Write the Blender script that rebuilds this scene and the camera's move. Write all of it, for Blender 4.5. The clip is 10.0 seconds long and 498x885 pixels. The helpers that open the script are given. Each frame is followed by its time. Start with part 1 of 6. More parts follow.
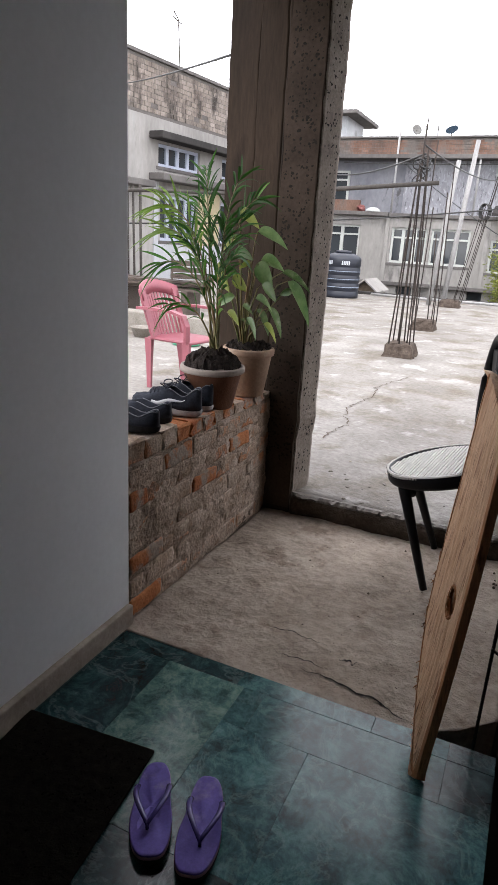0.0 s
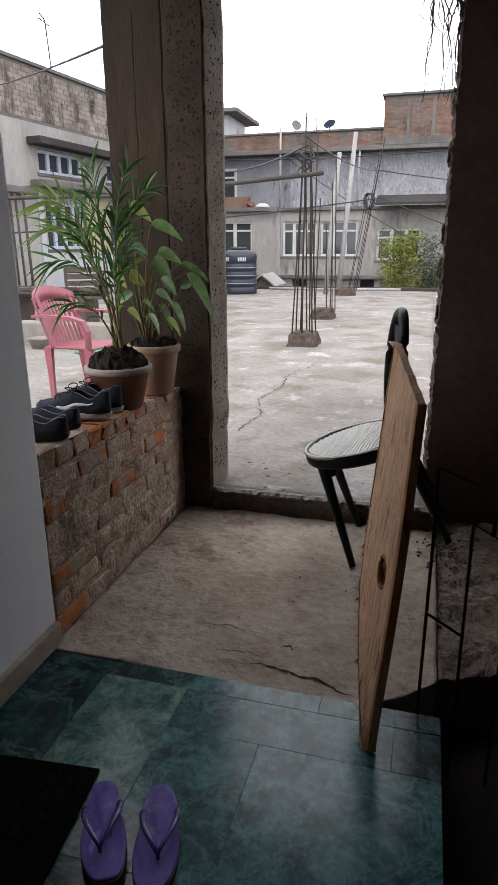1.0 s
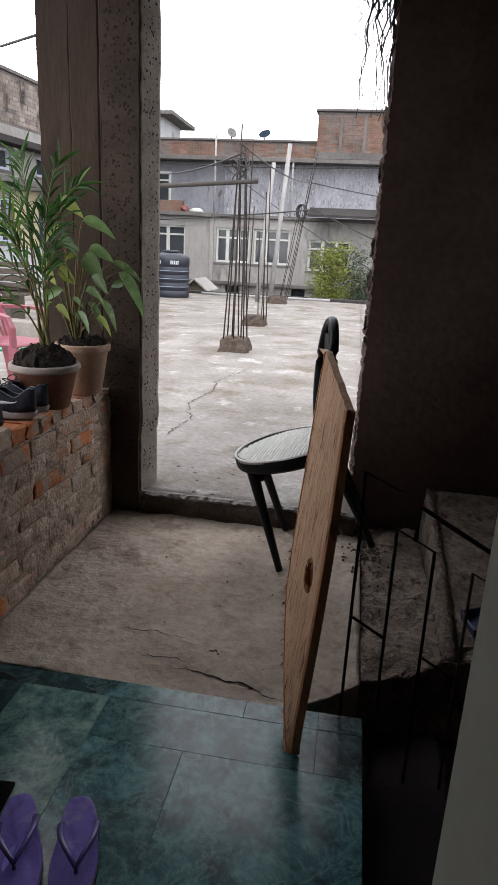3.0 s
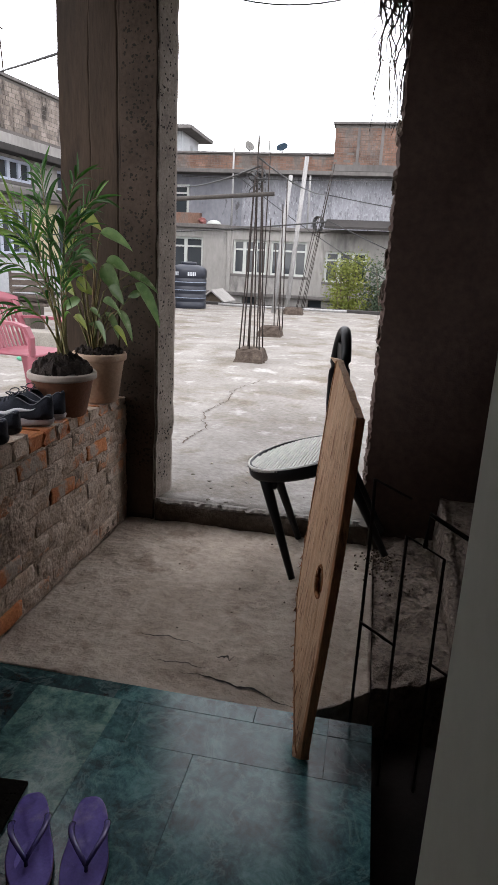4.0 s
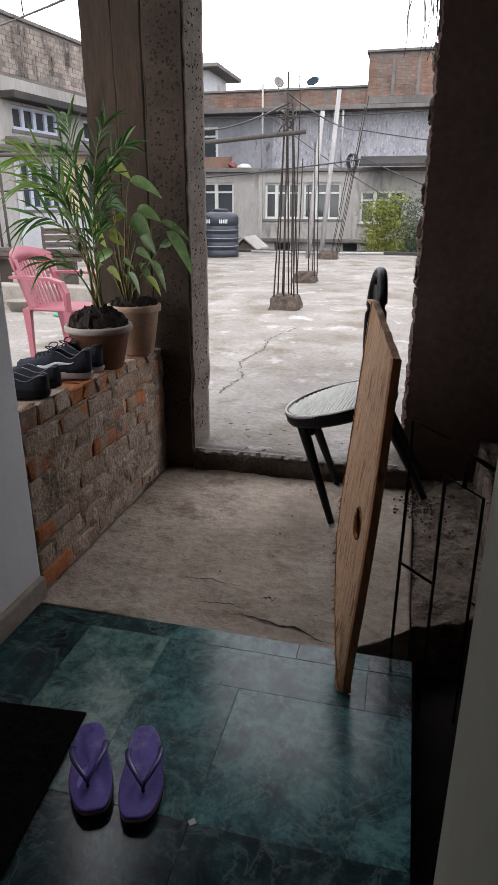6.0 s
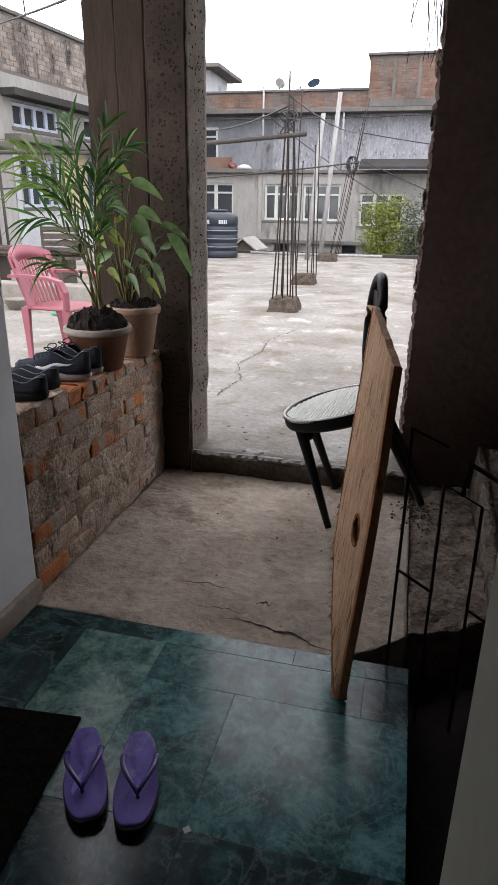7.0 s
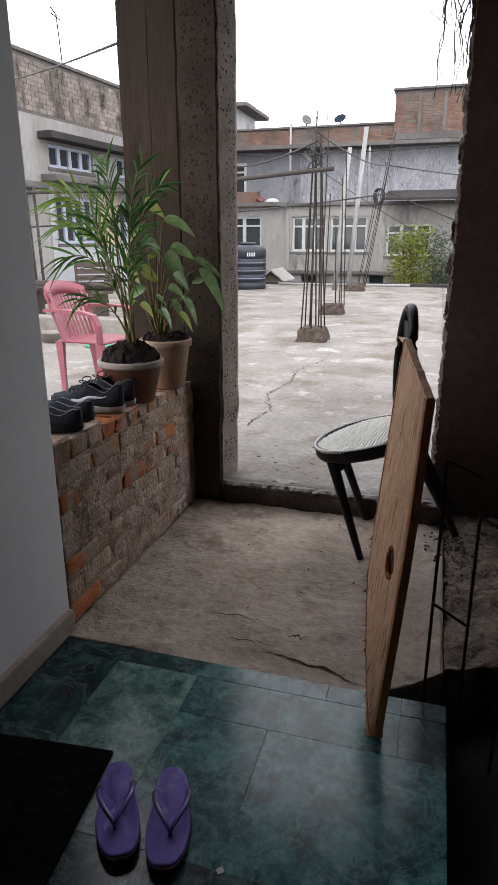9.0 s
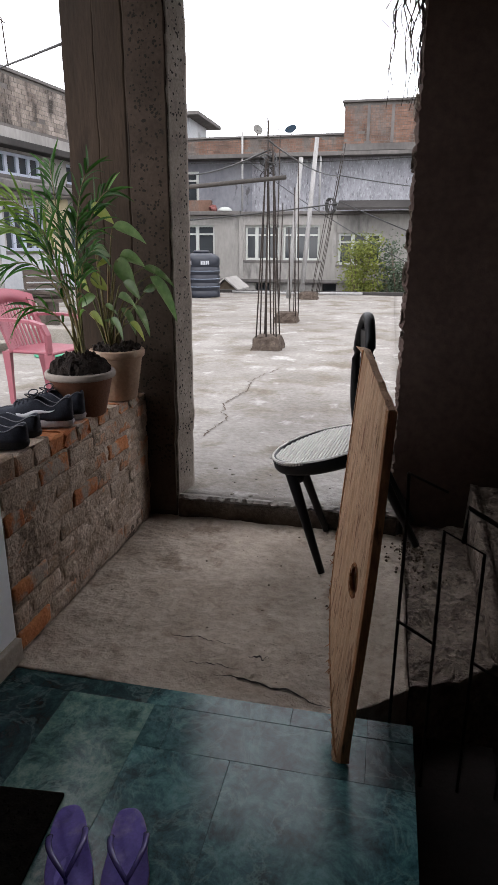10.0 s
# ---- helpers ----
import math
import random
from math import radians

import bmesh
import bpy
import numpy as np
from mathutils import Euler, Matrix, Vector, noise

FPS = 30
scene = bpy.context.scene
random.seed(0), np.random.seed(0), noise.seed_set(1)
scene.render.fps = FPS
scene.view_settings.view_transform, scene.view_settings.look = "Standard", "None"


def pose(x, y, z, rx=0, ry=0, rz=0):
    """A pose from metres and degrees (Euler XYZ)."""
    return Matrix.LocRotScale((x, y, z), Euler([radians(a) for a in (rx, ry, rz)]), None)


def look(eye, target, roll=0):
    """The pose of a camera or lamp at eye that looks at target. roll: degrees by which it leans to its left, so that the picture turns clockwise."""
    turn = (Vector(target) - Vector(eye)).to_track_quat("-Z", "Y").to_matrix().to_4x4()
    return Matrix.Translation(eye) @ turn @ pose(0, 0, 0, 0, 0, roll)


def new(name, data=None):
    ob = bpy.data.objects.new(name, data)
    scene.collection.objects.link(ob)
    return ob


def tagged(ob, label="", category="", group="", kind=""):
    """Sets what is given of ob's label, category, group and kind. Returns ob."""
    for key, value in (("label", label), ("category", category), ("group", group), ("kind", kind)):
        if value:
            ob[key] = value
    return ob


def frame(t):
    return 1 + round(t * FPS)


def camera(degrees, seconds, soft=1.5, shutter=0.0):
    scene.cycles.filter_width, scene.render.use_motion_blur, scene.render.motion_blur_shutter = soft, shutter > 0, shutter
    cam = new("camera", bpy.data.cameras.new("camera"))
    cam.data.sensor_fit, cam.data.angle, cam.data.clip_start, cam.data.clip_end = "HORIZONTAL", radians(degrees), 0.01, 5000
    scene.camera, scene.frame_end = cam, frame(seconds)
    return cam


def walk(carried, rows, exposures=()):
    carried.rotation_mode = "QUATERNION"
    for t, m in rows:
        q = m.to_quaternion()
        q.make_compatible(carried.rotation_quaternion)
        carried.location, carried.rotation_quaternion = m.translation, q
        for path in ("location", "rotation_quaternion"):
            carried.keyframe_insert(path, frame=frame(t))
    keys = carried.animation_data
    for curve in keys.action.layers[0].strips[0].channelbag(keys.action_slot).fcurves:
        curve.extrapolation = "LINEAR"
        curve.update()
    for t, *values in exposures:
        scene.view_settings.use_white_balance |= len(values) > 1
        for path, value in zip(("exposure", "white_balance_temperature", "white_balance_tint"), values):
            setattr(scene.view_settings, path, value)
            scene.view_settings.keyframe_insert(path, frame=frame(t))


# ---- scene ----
cam = camera(43.2, 10.0)
PATH = [
    (0, (0.53, 0.534, 1.331), (-0.236, 2.278, 0.721), 3.4),
    (0.5, (0.53, 0.525, 1.292), (-0.118, 2.319, 0.69), -0.8),
    (1, (0.516, 0.561, 1.288), (0.001, 2.398, 0.688), -0.3),
    (1.5, (0.508, 0.575, 1.295), (0.236, 2.47, 0.717), 0.4),
    (2, (0.482, 0.591, 1.303), (0.23, 2.47, 0.666), 1.0),
    (2.2, (0.475, 0.596, 1.295), (0.244, 2.492, 0.701), 1.5),
    (3.3, (0.523, 0.55, 1.274), (0.202, 2.437, 0.695), 2.9),
    (3.5, (0.526, 0.545, 1.268), (0.196, 2.421, 0.658), 2.5),
    (4, (0.528, 0.538, 1.279), (0.178, 2.43, 0.73), 2.8),
    (4.5, (0.521, 0.537, 1.274), (0.167, 2.411, 0.673), 3.1),
    (5, (0.525, 0.519, 1.274), (0.148, 2.391, 0.677), 3.0),
    (5.5, (0.531, 0.512, 1.275), (0.047, 2.329, 0.593), -0.1),
    (6, (0.535, 0.521, 1.271), (0.082, 2.339, 0.57), 0.1),
    (6.2, (0.538, 0.519, 1.279), (0.091, 2.347, 0.604), 1.0),
    (7.3, (0.519, 0.543, 1.282), (0.08, 2.349, 0.544), 0.8),
    (7.5, (0.517, 0.566, 1.267), (0.034, 2.327, 0.453), 0.7),
    (8, (0.525, 0.541, 1.301), (0.093, 2.379, 0.638), 1.8),
    (8.5, (0.529, 0.531, 1.298), (0.088, 2.393, 0.714), 0.5),
    (9, (0.516, 0.521, 1.292), (-0.021, 2.348, 0.678), -0.1),
    (9.5, (0.498, 0.58, 1.273), (0.019, 2.404, 0.606), 0.8),
    (10, (0.495, 0.598, 1.288), (0.09, 2.465, 0.698), 0.2),
]
walk(cam, [(t, look(eye, target, roll)) for t, eye, target, roll in PATH],
     exposures=((0, 0.85), (0.35, 0.44), (1, 0.48), (2, 0.48), (3.5, 0.62), (4.5, 0.60), (5.5, 0.57), (6.2, 0.66), (7, 0.70), (7.5, 0.73), (8.0, 0.82), (8.5, 0.68), (9, 0.55), (10, 0.48)))


# world: bright overcast sky with a weak wide sun
world = bpy.data.worlds.new("overcast_sky")
scene.world = world
world.use_nodes = True
wn, wl = world.node_tree.nodes, world.node_tree.links
wn.clear()
sky = wn.new("ShaderNodeTexSky")
sky.sky_type = 'NISHITA'
sky.sun_disc = False
sky.sun_elevation, sky.sun_rotation = radians(55), radians(200)
grey = wn.new("ShaderNodeHueSaturation")
grey.inputs["Saturation"].default_value = 0.22
bgd = wn.new("ShaderNodeBackground")
bgd.inputs["Strength"].default_value = 0.15
cloud = wn.new("ShaderNodeBackground")
cloud.inputs["Color"].default_value = (0.97, 0.955, 1.02, 1)
cloud.inputs["Strength"].default_value = 1.62
both = wn.new("ShaderNodeAddShader")
wout = wn.new("ShaderNodeOutputWorld")
wl.new(sky.outputs[0], grey.inputs["Color"])
wl.new(grey.outputs[0], bgd.inputs["Color"])
wl.new(bgd.outputs[0], both.inputs[0])
wl.new(cloud.outputs[0], both.inputs[1])
wl.new(both.outputs[0], wout.inputs["Surface"])
sun_data = bpy.data.lights.new("sun", 'SUN')
sun_data.energy, sun_data.angle, sun_data.color = 0.7, radians(25), (1.0, 0.96, 0.9)
sun = new("sun", sun_data)
sun.matrix_world = look((0, 0, 30), (-4, 20, 0))


# ---- materials ----
def mat(name, a, b, rough=0.8, scale=6.0, fine=60.0, bump=0.3, grain=0.25, spec=0.3, metal=0.0, vary=0.0, stretch=(1, 1, 1), c=None, c_scale=2.0, c_amount=0.5, dist=0.02, d=None, d_scale=1.0, d_amount=0.3, glow=0.0, island=False):
    """A surface of two colours mixed by large and fine noise, with relief; c adds a third, in patches."""
    m = bpy.data.materials.new(name)
    m.use_nodes = True
    n, l = m.node_tree.nodes, m.node_tree.links
    bs = n["Principled BSDF"]
    bs.inputs["Roughness"].default_value = rough
    bs.inputs["Metallic"].default_value = metal
    bs.inputs["Specular IOR Level"].default_value = spec
    tc, info = n.new("ShaderNodeTexCoord"), n.new("ShaderNodeObjectInfo")
    shift = n.new("ShaderNodeVectorMath")
    shift.operation = 'MULTIPLY_ADD'
    shift.inputs[1].default_value = stretch
    spread = n.new("ShaderNodeMath")
    spread.operation = 'MULTIPLY'
    spread.inputs[1].default_value = 37.0
    l.new(info.outputs["Random"], spread.inputs[0])
    l.new(tc.outputs["Object"], shift.inputs[0])
    l.new(spread.outputs[0], shift.inputs[2])

    def noise_node(s, detail=6.0, rough_=0.6):
        t = n.new("ShaderNodeTexNoise")
        t.inputs["Scale"].default_value, t.inputs["Detail"].default_value, t.inputs["Roughness"].default_value = s, detail, rough_
        l.new(shift.outputs[0], t.inputs["Vector"])
        return t

    def mix(fac, x, y):
        k = n.new("ShaderNodeMix")
        k.data_type = 'RGBA'
        for sock, v in ((k.inputs[0], fac), (k.inputs[6], x), (k.inputs[7], y)):
            if isinstance(v, (tuple, list)):
                sock.default_value = (*v, 1)
            elif isinstance(v, float):
                sock.default_value = v
            else:
                l.new(v, sock)
        return k.outputs[2]

    def ramp(src, lo, hi):
        r = n.new("ShaderNodeMapRange")
        r.inputs[1].default_value, r.inputs[2].default_value = lo, hi
        l.new(src, r.inputs[0])
        return r.outputs[0]

    big, small = noise_node(scale), noise_node(fine, 4.0)
    col = mix(ramp(big.outputs["Fac"], 0.35, 0.68), a, b)
    if c:
        patch = noise_node(c_scale, 8.0, 0.65)
        col = mix(ramp(patch.outputs["Fac"], 0.62 - 0.25 * c_amount, 0.72 - 0.25 * c_amount), col, c)
    if d:
        patch = noise_node(d_scale, 7.0, 0.6)
        col = mix(ramp(patch.outputs["Fac"], 0.60 - 0.25 * d_amount, 0.75 - 0.25 * d_amount), col, d)
    dark = tuple(v * (1 - grain) for v in (1, 1, 1))
    grn = mix(ramp(small.outputs["Fac"], 0.3, 0.7), dark, (1.0, 1.0, 1.0))
    mul = n.new("ShaderNodeMix")
    mul.data_type, mul.blend_type = 'RGBA', 'MULTIPLY'
    mul.inputs[0].default_value = 1.0
    l.new(col, mul.inputs[6])
    l.new(grn, mul.inputs[7])
    out = mul.outputs[2]
    if vary:
        hs = n.new("ShaderNodeHueSaturation")
        v = n.new("ShaderNodeMapRange")
        v.inputs[3].default_value, v.inputs[4].default_value = 1 - vary, 1 + vary
        l.new(n.new("ShaderNodeNewGeometry").outputs["Random Per Island"] if island else info.outputs["Random"], v.inputs[0])
        l.new(v.outputs[0], hs.inputs["Value"])
        l.new(out, hs.inputs["Color"])
        out = hs.outputs[0]
    l.new(out, bs.inputs["Base Color"])
    rr = n.new("ShaderNodeMapRange")
    rr.inputs[3].default_value, rr.inputs[4].default_value = max(rough - 0.1, 0.02), min(rough + 0.1, 1)
    l.new(big.outputs["Fac"], rr.inputs[0])
    l.new(rr.outputs[0], bs.inputs["Roughness"])
    if bump:
        add = n.new("ShaderNodeMath")
        add.operation = 'MULTIPLY_ADD'
        add.inputs[1].default_value = 0.5
        l.new(small.outputs["Fac"], add.inputs[0])
        l.new(big.outputs["Fac"], add.inputs[2])
        bp = n.new("ShaderNodeBump")
        bp.inputs["Strength"].default_value, bp.inputs["Distance"].default_value = bump, dist
        l.new(add.outputs[0], bp.inputs["Height"])
        l.new(bp.outputs["Normal"], bs.inputs["Normal"])
    if glow:
        # light passing through thin leaves
        tr, ms = n.new("ShaderNodeBsdfTranslucent"), n.new("ShaderNodeMixShader")
        ms.inputs[0].default_value = glow
        l.new(out, tr.inputs["Color"])
        l.new(bs.outputs[0], ms.inputs[1])
        l.new(tr.outputs[0], ms.inputs[2])
        l.new(ms.outputs[0], n["Material Output"].inputs["Surface"])
    return m


def marble_mat(name, deep, middle, pale, vein_colour):
    """Polished green marble with clouds and pale veins."""
    m = bpy.data.materials.new(name)
    m.use_nodes = True
    n, l = m.node_tree.nodes, m.node_tree.links
    bs = n["Principled BSDF"]
    tc, info = n.new("ShaderNodeTexCoord"), n.new("ShaderNodeObjectInfo")
    off = n.new("ShaderNodeVectorMath")
    off.operation = 'MULTIPLY_ADD'
    off.inputs[1].default_value = (1, 1, 1)
    k = n.new("ShaderNodeMath")
    k.operation = 'MULTIPLY'
    k.inputs[1].default_value = 53.0
    l.new(info.outputs["Random"], k.inputs[0])
    l.new(tc.outputs["Object"], off.inputs[0])
    l.new(k.outputs[0], off.inputs[2])

    def tex(s, d, r, distortion):
        t = n.new("ShaderNodeTexNoise")
        t.inputs["Scale"].default_value, t.inputs["Detail"].default_value = s, d
        t.inputs["Roughness"].default_value, t.inputs["Distortion"].default_value = r, distortion
        l.new(off.outputs[0], t.inputs["Vector"])
        return t.outputs["Fac"]

    cl = n.new("ShaderNodeValToRGB")
    e = cl.color_ramp.elements
    e[0].position, e[0].color = 0.40, (*deep, 1)
    e[1].position, e[1].color = 0.62, (*pale, 1)
    mid = cl.color_ramp.elements.new(0.5)
    mid.color = (*middle, 1)
    l.new(tex(11.0, 14.0, 0.80, 0.35), cl.inputs[0])
    vein = n.new("ShaderNodeValToRGB")
    v = vein.color_ramp.elements
    v[0].position, v[0].color = 0.475, (0, 0, 0, 1)
    v[1].position, v[1].color = 0.525, (0, 0, 0, 1)
    pk = vein.color_ramp.elements.new(0.5)
    pk.color = (0.32, 0.32, 0.32, 1)
    l.new(tex(5.5, 9.0, 0.66, 0.7), vein.inputs[0])
    mx = n.new("ShaderNodeMix")
    mx.data_type = 'RGBA'
    mx.inputs[7].default_value = (*vein_colour, 1)
    l.new(vein.outputs[0], mx.inputs[0])
    l.new(cl.outputs[0], mx.inputs[6])
    hs = n.new("ShaderNodeHueSaturation")
    mr = n.new("ShaderNodeMapRange")
    mr.inputs[3].default_value, mr.inputs[4].default_value = 0.75, 1.2
    l.new(info.outputs["Random"], mr.inputs[0])
    l.new(mr.outputs[0], hs.inputs["Value"])
    l.new(mx.outputs[2], hs.inputs["Color"])
    l.new(hs.outputs[0], bs.inputs["Base Color"])
    bs.inputs["Specular IOR Level"].default_value = 0.38
    rr = n.new("ShaderNodeMapRange")
    rr.inputs[3].default_value, rr.inputs[4].default_value = 0.11, 0.30
    l.new(tex(9.0, 5.0, 0.6, 0.5), rr.inputs[0])
    l.new(rr.outputs[0], bs.inputs["Roughness"])
    return m


def plain(name, colour, rough=0.5, metal=0.0, spec=0.5):
    """Smooth moulded or painted stuff: even colour with slight mottling."""
    return mat(name, colour, tuple(min(1, v * 1.15) for v in colour), rough, 9, 90, 0.08, 0.12, spec, metal, dist=0.004)


def glass_mat():
    m = bpy.data.materials.new("window_glass")
    m.use_nodes = True
    bs = m.node_tree.nodes["Principled BSDF"]
    bs.inputs["Base Color"].default_value = (0.03, 0.035, 0.04, 1)
    bs.inputs["Roughness"].default_value = 0.08
    return m


def wood_mat(name, a, b, dark, along=(9, 9, 1.0)):
    return mat(name, a, b, 0.65, 5, 30, 0.35, 0.3, 0.3, stretch=along, c=dark, c_scale=5.0, c_amount=0.25, dist=0.006)


M = {}
M["marble"] = marble_mat("green_marble", (0.00806, 0.0302, 0.0363), (0.0343, 0.113, 0.123), (0.106, 0.252, 0.252), (0.222, 0.393, 0.373))
# dark veined stone; on the stairhead corner tiles it paints shade and reflection
M["marble_dark"] = marble_mat("veined_dark_shaded_marble", (0.005, 0.015, 0.018), (0.014, 0.044, 0.049), (0.048, 0.12, 0.122), (0.20, 0.29, 0.29))
M["marble_green"] = marble_mat("clouded_green_marble", (0.0184, 0.0552, 0.0529), (0.0713, 0.161, 0.147), (0.196, 0.299, 0.247), (0.253, 0.38, 0.333))
M["grout"] = mat("grout", (0.05, 0.10, 0.105), (0.08, 0.15, 0.15), 0.8)
M["landing"] = mat("landing_concrete", (0.335, 0.272, 0.218), (0.53, 0.45, 0.375), 0.9, 2.4, 34, 0.75, 0.28, 0.2, c=(0.28, 0.22, 0.175), c_scale=6.5, c_amount=0.3, dist=0.03, d=(0.45, 0.375, 0.31), d_scale=1.6)
M["terrace"] = mat("weathered_terrace_concrete", (0.183, 0.166, 0.149), (0.298, 0.282, 0.26), 0.9, 1.3, 26, 0.7, 0.3, 0.2, c=(0.379, 0.366, 0.346), c_scale=3.4, c_amount=0.2, dist=0.025, d=(0.159, 0.136, 0.108), d_scale=1.9, d_amount=0.4)
M["concrete"] = mat("raw_concrete", (0.20, 0.18, 0.155), (0.29, 0.265, 0.235), 0.9, 4, 60, 0.5, 0.35, 0.2, dist=0.01)
# brown board-marked concrete, darkened for the weak light on its inner face
M["pillar"] = mat("dimmed_formwork_concrete", (0.0272, 0.0184, 0.0129), (0.0598, 0.0408, 0.0286), 0.9, 2.2, 40, 0.4, 0.3, 0.2, stretch=(2.6, 2.6, 0.4), c=(0.0177, 0.0122, 0.00952), c_scale=1.8, c_amount=0.3, dist=0.008)
M["pillar_pale"] = mat("pitted_plaster", (0.183, 0.15, 0.125), (0.284, 0.244, 0.207), 0.9, 9, 80, 0.6, 0.35, 0.2, dist=0.010)
M["pit"] = mat("pit_dark", (0.013, 0.01, 0.008), (0.025, 0.019, 0.015), 0.95)
M["mortar"] = mat("mortar", (0.28, 0.21, 0.16), (0.52, 0.415, 0.335), 0.95, 9, 60, 1.0, 0.45, 0.15, dist=0.02, c=(0.16, 0.12, 0.09), c_scale=6, c_amount=0.3, d=(0.44, 0.24, 0.145), d_scale=2.6, d_amount=0.15)
M["brick"] = mat("smeared_brick", (0.30, 0.21, 0.15), (0.53, 0.43, 0.35), 0.92, 8, 80, 0.9, 0.45, 0.15, vary=0.2, c=(0.44, 0.20, 0.105), c_scale=5.0, c_amount=0.34, dist=0.014)
M["brick_red"] = mat("bare_brick", (0.40, 0.135, 0.055), (0.56, 0.235, 0.10), 0.9, 12, 80, 0.6, 0.35, 0.15, vary=0.2, c=(0.36, 0.30, 0.25), c_scale=7.0, c_amount=0.52, dist=0.012)
M["white_wall"] = mat("white_distemper", (0.73, 0.76, 0.80), (0.79, 0.82, 0.86), 0.7, 1.6, 40, 0.1, 0.05, 0.3, dist=0.004)
M["right_wall"] = mat("cream_distemper", (0.587, 0.579, 0.475), (0.664, 0.653, 0.55), 0.75, 1.6, 40, 0.1, 0.06, 0.3, dist=0.004)
M["skirting"] = mat("skirting_cement", (0.34, 0.29, 0.24), (0.46, 0.40, 0.34), 0.8, 8, 60, 0.3, 0.2, 0.3)
# guessed brown, set dark to carry the shade where the opening's light misses
M["dark_wall"] = mat("shaded_brown_plaster", (0.066, 0.043, 0.036), (0.105, 0.072, 0.061), 0.95, 2, 30, 0.4, 0.3, 0.1)
M["ceiling"] = mat("ceiling_plaster", (0.35, 0.34, 0.32), (0.42, 0.41, 0.39), 0.9, 2, 40, 0.2, 0.15)
M["plank"] = wood_mat("sawn_plank", (0.56, 0.33, 0.19), (0.78, 0.52, 0.34), (0.27, 0.12, 0.06), along=(7, 7, 0.8))
M["plank_edge"] = wood_mat("reddish_sawn_edge", (0.45, 0.203, 0.0975), (0.69, 0.345, 0.173), (0.24, 0.0975, 0.045))
M["plank_grain"] = mat("dark_wood_streak", (0.195, 0.101, 0.0525), (0.3, 0.165, 0.0938), 0.8, 8, 60, 0.3, 0.3)
M["bark"] = mat("live_edge_bark", (0.30, 0.115, 0.045), (0.50, 0.23, 0.10), 0.9, 12, 60, 0.9, 0.4, 0.2, stretch=(1, 1, 0.3))
M["black_plastic"] = plain("black_plastic", (0.007, 0.007, 0.008), 0.45, spec=0.25)
M["cane"] = mat("pale_cane_plastic", (0.588, 0.56, 0.518), (0.728, 0.7, 0.644), 0.45, 12, 90, 0.2, 0.2)
M["pink_plastic"] = plain("pink_plastic", (0.219, 0.0564, 0.0748), 0.5)
M["purple"] = mat("purple_rubber", (0.135, 0.095, 0.44), (0.20, 0.145, 0.56), 0.6, 12, 140, 0.25, 0.25, 0.35, c=(0.30, 0.24, 0.56), c_scale=9, c_amount=0.25, dist=0.003, d=(0.09, 0.06, 0.28), d_scale=14, d_amount=-0.1)
M["purple_strap"] = plain("purple_strap", (0.085, 0.065, 0.24), 0.22)
M["worn_edge"] = mat("worn_rubber_edge", (0.36, 0.22, 0.34), (0.46, 0.28, 0.30), 0.8, 18, 90, 0.3, 0.3)
M["black_rubber"] = mat("black_rubber", (0.012, 0.012, 0.013), (0.025, 0.024, 0.025), 0.8, 20, 120, 0.3, 0.3, 0.2)
M["mat"] = mat("black_mat_fibre", (0.008, 0.007, 0.006), (0.018, 0.016, 0.013), 0.98, 40, 260, 0.9, 0.5, 0.05, dist=0.006)
M["shoe"] = mat("navy_mesh_fabric", (0.016, 0.018, 0.026), (0.03, 0.033, 0.045), 0.85, 40, 300, 0.5, 0.4, 0.2, dist=0.003)
M["shoe_sole"] = mat("white_foam_sole", (0.36, 0.35, 0.37), (0.48, 0.47, 0.48), 0.7, 20, 120, 0.2, 0.2)
M["piping"] = plain("grey_piping", (0.12, 0.12, 0.135), 0.6)
M["shoe_mark"] = plain("pale_mark", (0.5, 0.5, 0.52), 0.5)
M["terracotta"] = mat("terracotta", (0.115, 0.0474, 0.0258), (0.17, 0.0745, 0.042), 0.75, 7, 70, 0.25, 0.2, 0.25, c=(0.203, 0.128, 0.088), c_scale=5, c_amount=0.1)
M["terracotta_pale"] = mat("limed_terracotta", (0.298, 0.196, 0.136), (0.373, 0.264, 0.19), 0.85, 7, 70, 0.25, 0.2, 0.25, c=(0.407, 0.339, 0.271), c_scale=5, c_amount=0.4)
M["rim"] = mat("pale_pot_rim", (0.21, 0.172, 0.146), (0.278, 0.234, 0.2), 0.7, 7, 60, 0.2, 0.2)
M["soil"] = mat("damp_soil", (0.012, 0.009, 0.008), (0.04, 0.03, 0.025), 0.95, 25, 120, 1.0, 0.5, 0.1, c=(0.30, 0.27, 0.25), c_scale=38, c_amount=-0.25)
M["palm"] = mat("palm_leaf", (0.010, 0.048, 0.006), (0.040, 0.125, 0.012), 0.5, 3, 60, 0.1, 0.2, 0.3, vary=0.4, c=(0.09, 0.19, 0.02), c_scale=1.5, c_amount=0.12, glow=0.3)
M["palm_stem"] = mat("palm_stem", (0.10, 0.12, 0.035), (0.19, 0.12, 0.06), 0.6, 6, 60, 0.2, 0.2)
M["broad"] = mat("broad_leaf", (0.0541, 0.123, 0.0253), (0.152, 0.231, 0.0794), 0.35, 14, 60, 0.1, 0.2, 0.6, vary=0.25, c=(0.26, 0.317, 0.173), c_scale=9, c_amount=0.2, glow=0.25)
M["steel"] = mat("rusty_dark_steel", (0.02, 0.014, 0.012), (0.045, 0.028, 0.02), 0.7, 15, 90, 0.4, 0.3, 0.4, 0.3)
